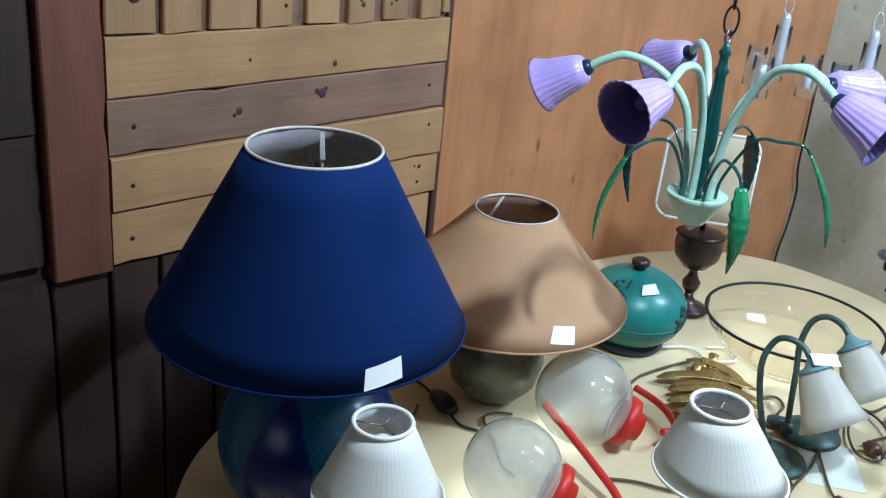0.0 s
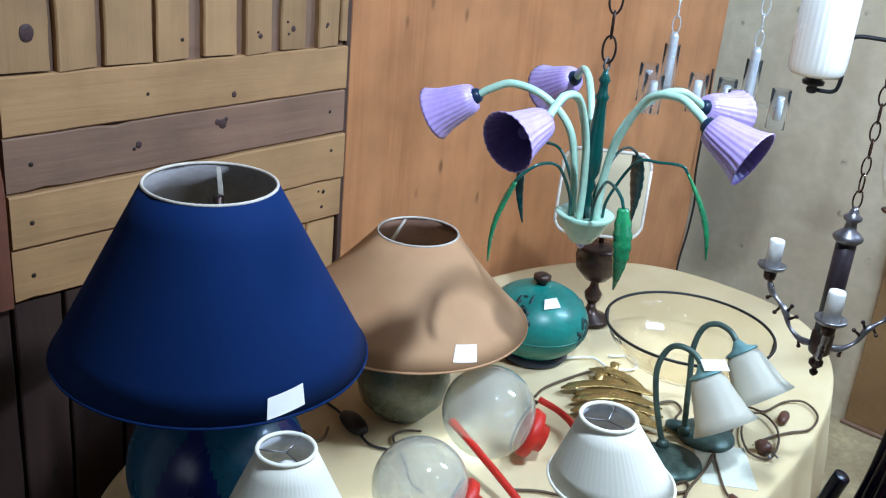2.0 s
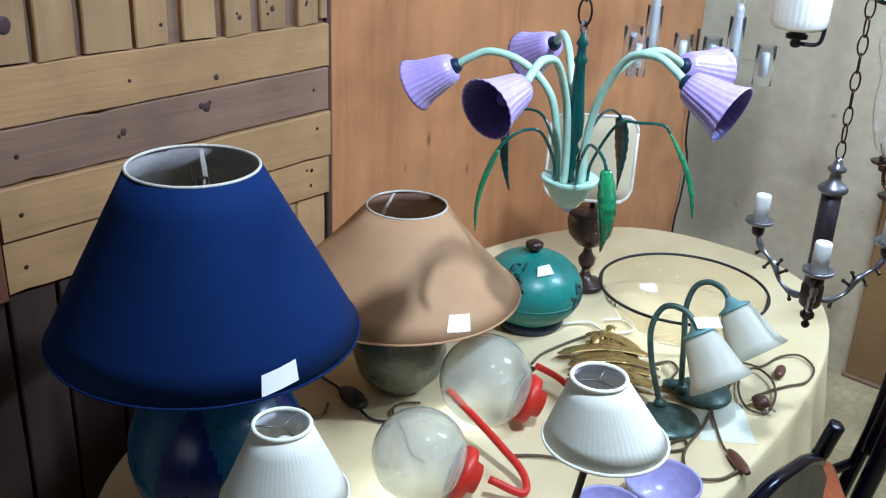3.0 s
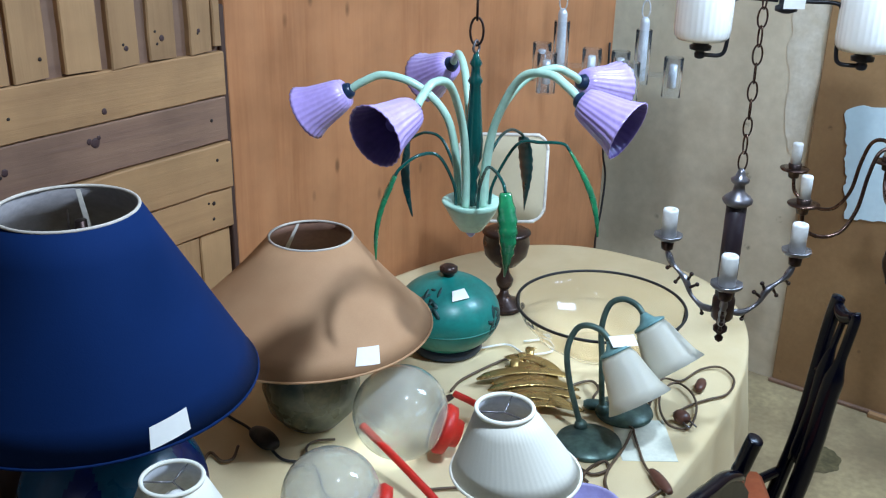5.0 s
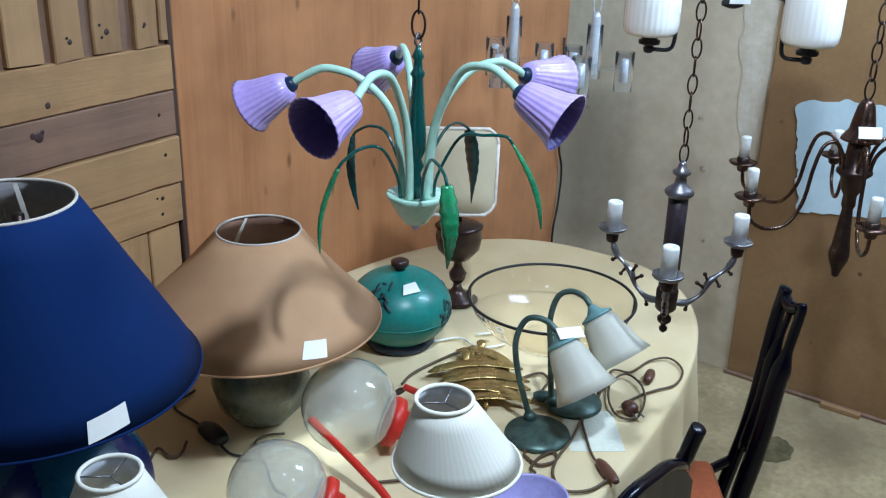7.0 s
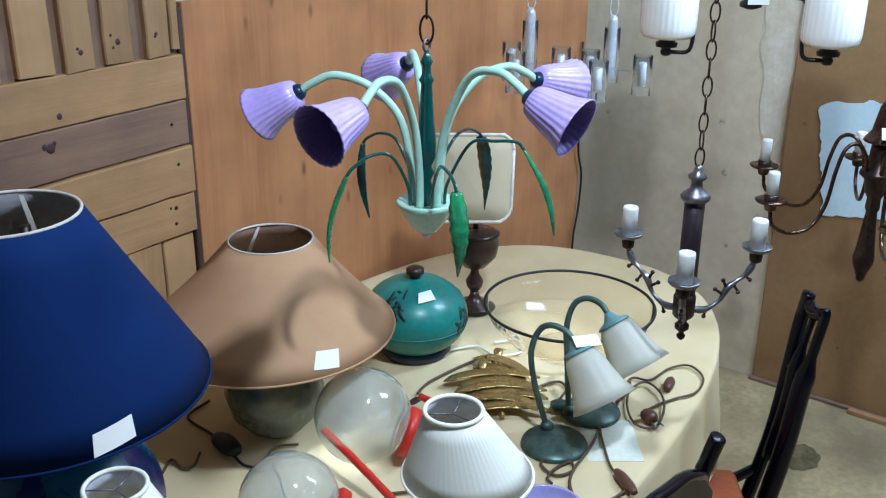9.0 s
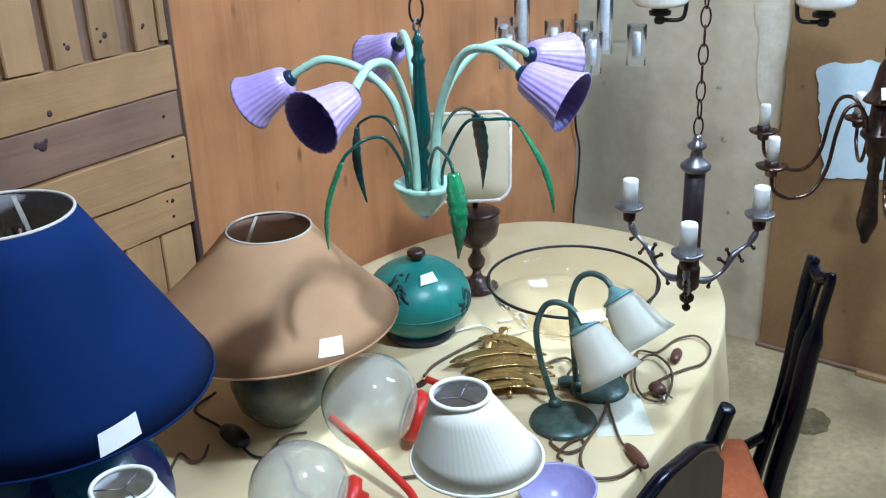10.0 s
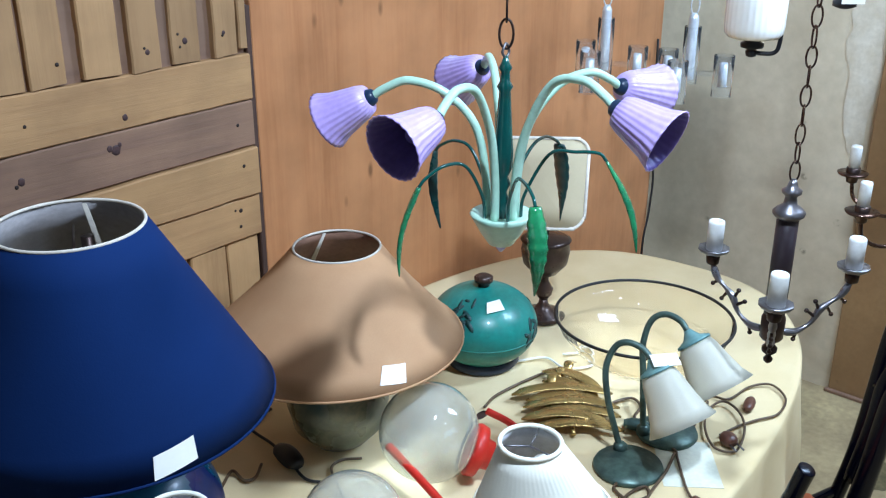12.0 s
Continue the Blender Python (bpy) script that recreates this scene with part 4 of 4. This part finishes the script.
# ---- tulip chandelier ----
o = (1.859, 0.572, 0)
tul = thing("tulip_chandelier", o, "green chandelier with five lilac tulip shades and twisted glass leaves", "chandelier")
part("cup", lathe([(0.008, 1.262), (0.020, 1.266), (0.032, 1.283), (0.046, 1.308), (0.051, 1.317), (0.047, 1.319), (0.03, 1.313), (0.008, 1.310)], 36), "mint", tul, "pale mint cup")
part("drop", lathe([(0.003, 1.252), (0.008, 1.258), (0.010, 1.268), (0.006, 1.272)], 14), "lilac", tul)
part("stem", lathe([(0.010, 1.310), (0.007, 1.325), (0.0105, 1.342), (0.007, 1.353), (0.013, 1.367), (0.008, 1.377), (0.015, 1.392), (0.0155, 1.42), (0.013, 1.45), (0.0105, 1.487), (0.009, 1.513), (0.0125, 1.520), (0.008, 1.528), (0.007, 1.542), (0.0105, 1.548), (0.006, 1.557), (0.0035, 1.566)], 20), "emerald", tul, "dark green turned glass stem")
part("hook", tube([(0, 0, 1.560), (0.008, 0, 1.572), (0, 0, 1.584), (-0.008, 0, 1.572), (0, 0, 1.562)], 0.0022, 8, 5), "pewter", tul)
chain(tul, 1.576, 2.66, 0.044, 0.002, "bronze", 0.021)
part("ceiling_rose", lathe([(0.02, 2.655), (0.05, 2.68), (0.055, 2.7)], 20), "bronze", tul)
for a, jz, way in ((192, 1.517, (-0.93, 0.02, -0.24)), (264, 1.526, (0.06, -0.90, -0.38)), (336, 1.500, (0.90, -0.22, -0.24)), (48, 1.506, (0.20, 0.80, -0.42)), (120, 1.494, (-0.36, 0.78, -0.50))):
    d = Vector((math.cos(radians(a)), math.sin(radians(a)), 0))
    up = Vector((0, 0, 1))
    j = d * 0.207 + up * jz
    way = Vector(way).normalized()
    part("arm", tube([d * 0.024 + up * 1.310, d * 0.027 + up * 1.38, d * 0.045 + up * 1.458, d * 0.092 + up * (jz + 0.012), d * 0.148 + up * (jz + 0.028), d * 0.186 + up * (jz + 0.014), j, j + way * 0.012], 0.0066, 10, 7), "mint", tul, "pale mint curved arm")
    prof = [(0.012, 0), (0.0225, 0.004), (0.027, 0.016), (0.0315, 0.036), (0.0375, 0.062), (0.0445, 0.079), (0.047, 0.083)]
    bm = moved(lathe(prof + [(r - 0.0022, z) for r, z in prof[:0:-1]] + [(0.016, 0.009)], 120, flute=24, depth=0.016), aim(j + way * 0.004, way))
    # inner faces get a darker violet that carries the shade inside the bell
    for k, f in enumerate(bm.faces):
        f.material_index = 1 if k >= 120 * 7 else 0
    sh = part("tulip_shade", bm, ("tulip", "tulip_in"), tul, "ribbed lilac metal tulip shade with violet inside darkened for shade")
    part("holder", moved(lathe([(0.0085, -0.010), (0.012, -0.007), (0.014, 0.0), (0.0155, 0.005), (0.010, 0.007)], 18), aim(j + way * 0.004, way)), "navy", sh, "dark collar")
    part("bulb_socket", moved(lathe([(0.012, 0.01), (0.012, 0.04), (0.009, 0.05), (0.004, 0.052)], 14), aim(j + way * 0.004, way)), "tulip_in", sh)


def leaf(parent, a, jr, top_z, apex_z, length, lean, material, wide=0.0135):
    d = Vector((math.cos(radians(a)), math.sin(radians(a)), 0))
    up = Vector((0, 0, 1))
    q = Vector((-d.y, d.x, 0))
    tip = d * jr + up * top_z
    part("leaf_wire", tube([d * 0.03 + up * 1.310, d * 0.035 + up * 1.35, d * (jr * 0.45) + up * (apex_z - 0.006), d * (jr * 0.7) + up * apex_z, d * (jr * 0.92) + up * (top_z + 0.012), tip], 0.0028, 8, 6), "emerald", parent)
    rings = []
    n = 30
    for i in range(n + 1):
        u = i / n
        w = wide * math.sin(math.pi * min(1, 0.12 + 0.88 * u) ** 0.8) * (1 + 0.07 * math.sin(u * 48)) + 0.0015
        c = tip + d * (lean * u + 0.012 * math.sin(math.pi * u)) - up * (length * u)
        tw = u * 1.1
        e, f = q * math.cos(tw) + d * math.sin(tw), d * math.cos(tw) - q * math.sin(tw)
        rings.append([c + e * (w * math.cos(s)) + f * (w * 0.5 * math.sin(s)) for s in (2 * math.pi * k / 8 for k in range(8))])
    part("glass_leaf", ring_loft(rings), material, parent, "twisted green glass leaf")


leaf(tul, 84, 0.155, 1.385, 1.412, 0.135, -0.012, "leaf_dark", 0.007)
leaf(tul, 156, 0.142, 1.380, 1.408, 0.140, 0.034, "leaf", 0.0085)
leaf(tul, 236, 0.150, 1.380, 1.400, 0.135, 0.010, "leaf", 0.0135)
leaf(tul, 300, 0.158, 1.412, 1.424, 0.145, 0.055, "leaf", 0.007)
leaf(tul, 12, 0.225, 1.372, 1.402, 0.150, 0.02, "leaf_dark", 0.0155)


# ---- three-arm candle chandelier ----
def candle(parent, at, r, h, dish_mat, dr=0.026):
    part("drip_dish", lathe([(0.006, -0.012), (0.010, -0.006), (dr * 0.8, -0.004), (dr, 0.003), (dr * 0.96, 0.005), (0.012, 0.001)], 24, at, flute=8, depth=0.04), dish_mat, parent)
    part("socket", lathe([(0.005, -0.028), (0.011, -0.024), (0.012, -0.012), (0.008, -0.006)], 14, at), "bronze", parent)
    part("candle_sleeve", lathe([(r, 0.001), (r, h - 0.004), (r * 0.93, h), (r * 0.6, h), (r * 0.55, h - 0.008), (0.002, h - 0.01)], 20, at), "wax", parent, "white candle sleeve")


o = (2.182, 0.240, 0)
ch = thing("candle_chandelier", o, "three-arm pewter and dark wood chandelier with white candle sleeves", "chandelier")
part("finial", lathe([(0.003, 1.036), (0.007, 1.040), (0.008, 1.045), (0.004, 1.050), (0.006, 1.053), (0.0125, 1.059), (0.013, 1.066), (0.007, 1.073), (0.011, 1.079), (0.016, 1.084)], 20), "bronze", ch)
part("hub", lathe([(0.016, 1.082), (0.0195, 1.087), (0.020, 1.122), (0.0165, 1.130), (0.012, 1.132)], 24), "bronze", ch)
part("column", lathe([(0.0175, 1.130), (0.0175, 1.302), (0.012, 1.304)], 28), "darkwood", ch, "dark stained wooden column")
part("crown", lathe([(0.018, 1.300), (0.025, 1.306), (0.026, 1.311), (0.021, 1.317), (0.011, 1.325), (0.009, 1.338), (0.0155, 1.343), (0.016, 1.348), (0.009, 1.353), (0.007, 1.360), (0.004, 1.366)], 28), "pewter", ch, "turned pewter crown")
chain(ch, 1.362, 2.66, 0.034, 0.0016, "copper", 0.015)
part("ceiling_rose", lathe([(0.02, 2.655), (0.05, 2.68), (0.055, 2.7)], 20), "bronze", ch)
for a in (81, 321, 201):
    d = Vector((math.cos(radians(a)), math.sin(radians(a)), 0))
    q = Vector((-d.y, d.x, 0))
    up = Vector((0, 0, 1))
    ar = part("arm", tube([d * 0.018 + up * 1.094, d * 0.042 + up * 1.092, d * 0.068 + up * 1.106, d * 0.082 + up * 1.130, d * 0.098 + up * 1.142, d * 0.116 + up * 1.154, d * 0.127 + up * 1.172, d * 0.130 + up * 1.184], lambda u: 0.0052 + 0.0016 * math.sin(u * 18), 10, 6), "pewter", ch, "scrolled pewter arm")
    for pr, pz, dr_, dz in ((0.045, 1.094, -0.004, -0.016), (0.074, 1.118, -0.016, 0.012), (0.092, 1.138, 0.012, -0.018), (0.080, 1.130, -0.008, 0.016), (0.113, 1.152, 0.012, -0.010)):
        b0 = d * pr + up * pz
        b1 = b0 + d * dr_ + up * dz
        bm = tube([b0, b0.lerp(b1, 0.6), b1], lambda u: 0.0035 - 0.0015 * u, 7, 3)
        bmesh.ops.create_icosphere(bm, subdivisions=2, radius=0.0042, matrix=Matrix.Translation(b1))
        part("thorn", bm, "bronze", ar)
    candle(ch, tuple(d * 0.131 + up * 1.203), 0.0142, 0.054, "pewter", 0.027)

# ---- six-arm bronze chandelier ----
o = (3.075, 0.160, 0)
br = thing("bronze_chandelier", o, "bronze chandelier with looping arms and white candle sleeves", "chandelier")
part("bell", lathe([(0.012, 1.325), (0.016, 1.318), (0.02, 1.31), (0.026, 1.28), (0.031, 1.252), (0.045, 1.232), (0.047, 1.227), (0.03, 1.226)], 28), "copper", br, "bell-shaped bronze cap")
part("column", lathe([(0.024, 1.227), (0.027, 1.20), (0.024, 1.165), (0.042, 1.152), (0.043, 1.144), (0.030, 1.132), (0.024, 1.10), (0.016, 1.085), (0.017, 1.06), (0.013, 1.05), (0.015, 1.03), (0.021, 0.965), (0.026, 0.93), (0.024, 0.915), (0.012, 0.885), (0.010, 0.872), (0.003, 0.865)], 24), "bronze", br, "turned bronze column")
part("price_tag", moved(box(0.055, 0.002, 0.028, (0, 0, 0), 0), Matrix.Translation((-0.040, -0.028, 1.257)) @ Matrix.Rotation(radians(-55), 4, "Z") @ Matrix.Rotation(radians(-25), 4, "X")), "tag", br, "white price sticker", smooth=False)
chain(br, 1.325, 2.66, 0.05, 0.0024, "bronze", 0.022)
part("ceiling_rose", lathe([(0.02, 2.655), (0.05, 2.68), (0.055, 2.7)], 20), "bronze", br)
for k in range(6):
    a = radians(24 + 60 * k)
    d = Vector((math.cos(a), math.sin(a), 0))
    up = Vector((0, 0, 1))
    part("arm", tube([d * 0.035 + up * 1.15, d * 0.045 + up * 1.195, d * 0.072 + up * 1.225, d * 0.104 + up * 1.215, d * 0.122 + up * 1.16, d * 0.136 + up * 1.08, d * 0.172 + up * 1.026, d * 0.228 + up * 1.018, d * 0.276 + up * 1.043, d * 0.287 + up * 1.083], 0.0048, 10, 7), "copper", br, "looping copper-bronze arm")
    at = tuple(d * 0.288 + up * 1.105)
    part("drip_dish", lathe([(0.008, -0.012), (0.013, -0.008), (0.034, -0.003), (0.037, 0.002), (0.012, 0.001)], 24, at), "copper", br)
    part("socket", lathe([(0.006, -0.026), (0.013, -0.022), (0.016, -0.004), (0.017, 0.014), (0.012, 0.016)], 16, at), "bronze", br)
    part("candle_sleeve", lathe([(0.0135, 0.012), (0.0135, 0.066), (0.012, 0.070), (0.002, 0.070)], 18, at), "wax", br, "white candle sleeve")

# ---- pendant with white glass cylinders ----
o = (2.965, 0.480, 0)
pe = thing("cylinder_pendant", o, "black pendant lamp with two ribbed white glass cylinders", "pendant lamp")
part("hub", lathe([(0.010, 1.516), (0.026, 1.522), (0.026, 1.532), (0.018, 1.536), (0.018, 1.556), (0.026, 1.560), (0.026, 1.570), (0.008, 1.578)], 20), "black", pe)
part("rod", lathe([(0.006, 1.57), (0.006, 2.68), (0.004, 2.69)], 12), "black", pe)
part("ceiling_rose", lathe([(0.02, 2.655), (0.05, 2.68), (0.055, 2.7)], 20), "black", pe)
part("price_tag", moved(box(0.05, 0.0015, 0.03, (0, 0, 0), 0), Matrix.Translation((-0.016, -0.024, 1.545)) @ Matrix.Rotation(radians(-52), 4, "Z")), "tag", pe, "white price sticker", smooth=False)
for s in (-1, 1):
    side = Vector((0.36, -0.93, 0)).normalized() * s
    up = Vector((0, 0, 1))
    part("arm", tube([side * 0.02 + up * 1.545, side * 0.05 + up * 1.546, side * 0.105 + up * 1.546, side * 0.122 + up * 1.535, side * 0.124 + up * 1.50, side * 0.126 + up * 1.43, side * 0.136 + up * 1.408, side * 0.165 + up * 1.405, side * 0.186 + up * 1.407], 0.0052, 10, 6), "black", pe, "bent black metal arm")
    at = tuple(side * 0.186)
    part("holder", lathe([(0.006, 1.395), (0.012, 1.398), (0.014, 1.408), (0.010, 1.414), (0.026, 1.418), (0.027, 1.427), (0.018, 1.431), (0.024, 1.436), (0.03, 1.441), (0.01, 1.442)], 20, at), "black", pe)
    part("glass_cylinder", lathe([(0.03, 1.440), (0.058, 1.442), (0.066, 1.452), (0.068, 1.47), (0.068, 1.70), (0.064, 1.702), (0.062, 1.46), (0.03, 1.446)], 120, at, flute=30, depth=0.008), "opal", pe, "ribbed white opal glass cylinder")


# ---- two clear glass pendants ----
def glass_pendant(at, z0):
    ob = thing("glass_pendant", at, "clear glass and chrome pendant lamp with small glass cups", "pendant lamp", "clear glass pendants")
    part("tube", lathe([(0.006, z0 + 0.01), (0.013, z0 + 0.012), (0.013, z0 + 0.17), (0.010, z0 + 0.18), (0.004, z0 + 0.185)], 18), "chrome", ob, "chrome stem")
    part("sleeve", lathe([(0.022, z0 + 0.0), (0.022, z0 + 0.15), (0.0195, z0 + 0.15), (0.0195, z0 + 0.0)], 24, closed=True), "clear", ob, "clear glass sleeve").visible_shadow = False
    for a in (-52, 68, 188):
        d = Vector((math.cos(radians(a)), math.sin(radians(a)), 0))
        p = d * 0.09
        part("glass_arm", tube([(0, 0, z0 + 0.03), d * 0.04 + Vector((0, 0, z0 + 0.026)), d * 0.085 + Vector((0, 0, z0 + 0.026))], 0.007, 10, 4), "clear", ob).visible_shadow = False
        part("glass_cup", lathe([(0.027, z0 - 0.035), (0.027, z0 + 0.075), (0.0235, z0 + 0.075), (0.0235, z0 - 0.035)], 24, (p.x, p.y, 0), closed=True), "clear", ob, "clear glass cup").visible_shadow = False
        part("lamp_holder", lathe([(0.006, z0 - 0.01), (0.012, z0 - 0.008), (0.012, z0 + 0.05), (0.005, z0 + 0.052)], 14, (p.x, p.y, 0)), "chrome", ob)
    chain(ob, z0 + 0.18, 2.66, 0.05, 0.002, "chrome", 0.022)
    part("ceiling_rose", lathe([(0.02, 2.655), (0.05, 2.68), (0.055, 2.7)], 20), "chrome", ob)


glass_pendant((3.01, 1.12, 0), 1.27)
glass_pendant((3.10, 0.91, 0), 1.26)


# ---- chairs ----
def chair(place, turn, label):
    ob = thing("dining_chair", place, label, "chair", "chairs at the table", turn)
    part("seat", box(0.40, 0.38, 0.045, (0, 0, 0.395), 0.015), "seat", ob, "red-orange upholstered seat")
    part("seat_frame", box(0.41, 0.39, 0.04, (0, 0, 0.35), 0.006), "lacquer", ob)
    for x in (-0.17, 0.17):
        part("leg", tube([(x, 0.16, 0.0), (x, 0.16, 0.2), (x, 0.16, 0.37)], lambda u: 0.014 + 0.006 * u, 8, 4), "lacquer", ob)
        part("leg", tube([(x, -0.17, 0.0), (x, -0.17, 0.2), (x, -0.17, 0.37)], lambda u: 0.014 + 0.006 * u, 8, 4), "lacquer", ob)
    return ob


# chair whose raked back stands edge-on at the table's round end
PLACE = Vector((2.50, 0.35, 0))
SEAT_TURN = 34
c1 = chair(tuple(PLACE), SEAT_TURN, "black lacquered chair with red-orange seat and narrow pierced back")


def at_chair(*ps):
    return [Matrix.Rotation(radians(-SEAT_TURN), 3, "Z") @ (Vector(p) - PLACE) for p in ps]


part("stile", tube(at_chair((2.93, 0.335, 0.0), (2.93, 0.325, 0.14), (2.93, 0.316, 0.22), (2.93, 0.298, 0.32), (2.93, 0.278, 0.434), (2.93, 0.265, 0.544), (2.93, 0.257, 0.648), (2.93, 0.246, 0.781), (2.93, 0.237, 0.850), (2.93, 0.234, 0.866)), lambda u: 0.0205 - 0.004 * u - (0.008 if u > 0.97 else 0), 12, 6), "lacquer", c1)
part("stile", tube(at_chair((2.86, 0.26, 0.0), (2.86, 0.254, 0.14), (2.86, 0.245, 0.268), (2.86, 0.227, 0.387), (2.86, 0.213, 0.496), (2.86, 0.202, 0.616), (2.86, 0.191, 0.701), (2.86, 0.177, 0.800), (2.86, 0.171, 0.848), (2.86, 0.174, 0.862)), lambda u: 0.0125 + 0.0125 * max(0.0, min(1.0, (0.70 - u) / 0.06)), 12, 6), "lacquer", c1)
part("crest", tube(at_chair((2.93, 0.236, 0.845), (2.905, 0.214, 0.832), (2.885, 0.195, 0.835), (2.86, 0.175, 0.852)), lambda u: 0.012 + 0.006 * math.sin(math.pi * u), 12, 6), "lacquer", c1)
part("splat", tube(at_chair((2.90, 0.205, 0.832), (2.895, 0.216, 0.76), (2.89, 0.226, 0.69), (2.89, 0.236, 0.56), (2.90, 0.262, 0.40)), lambda u: 0.008 + 0.012 * max(0.0, min(1.0, (u - 0.3) * 4)), 12, 6), "lacquer", c1)
part("back_rail", tube(at_chair((2.93, 0.258, 0.66), (2.89, 0.225, 0.672), (2.86, 0.195, 0.668)), 0.012, 10, 5), "lacquer", c1)
part("side_rail", tube(at_chair((2.68, 0.37, 0.345), (2.82, 0.335, 0.335), (2.93, 0.303, 0.33)), 0.014, 10, 4), "lacquer", c1)
# chair tucked in at the long side
c2 = chair((1.93, 0.31, 0), 0, "black lacquered chair with curved back tucked under the table")
part("crest", tube([(-0.20, -0.18, 0.89), (-0.1, -0.19, 0.926), (-0.02, -0.192, 0.918), (0.05, -0.19, 0.902), (0.105, -0.188, 0.874), (0.16, -0.175, 0.835), (0.185, -0.165, 0.80)], lambda u: 0.013, 12, 6, flat=0.75), "lacquer", c2)
part("back_panel", ring_loft([[(x, -0.188 + 0.010 * math.cos(x * 7) + t, z) for t, z in ((-0.008, 0.6), (0.008, 0.6), (0.006, hi), (-0.006, hi))] for x, hi in ((-0.19, 0.885), (-0.1, 0.92), (-0.02, 0.912), (0.05, 0.896), (0.105, 0.866), (0.15, 0.835), (0.18, 0.80))]), "lacquer", c2, smooth=False)
part("stile", tube([(-0.195, -0.17, 0.36), (-0.195, -0.175, 0.6), (-0.195, -0.178, 0.8), (-0.2, -0.18, 0.89)], 0.016, 10, 4), "lacquer", c2)
part("stile", tube([(0.185, -0.155, 0.36), (0.188, -0.158, 0.6), (0.190, -0.162, 0.80), (0.190, -0.170, 0.846), (0.190, -0.182, 0.895), (0.190, -0.186, 0.907)], lambda u: 0.0155 * math.sqrt(max(0.05, 1 - max(0.0, (u - 0.9) / 0.1) ** 3)), 12, 8), "lacquer", c2)
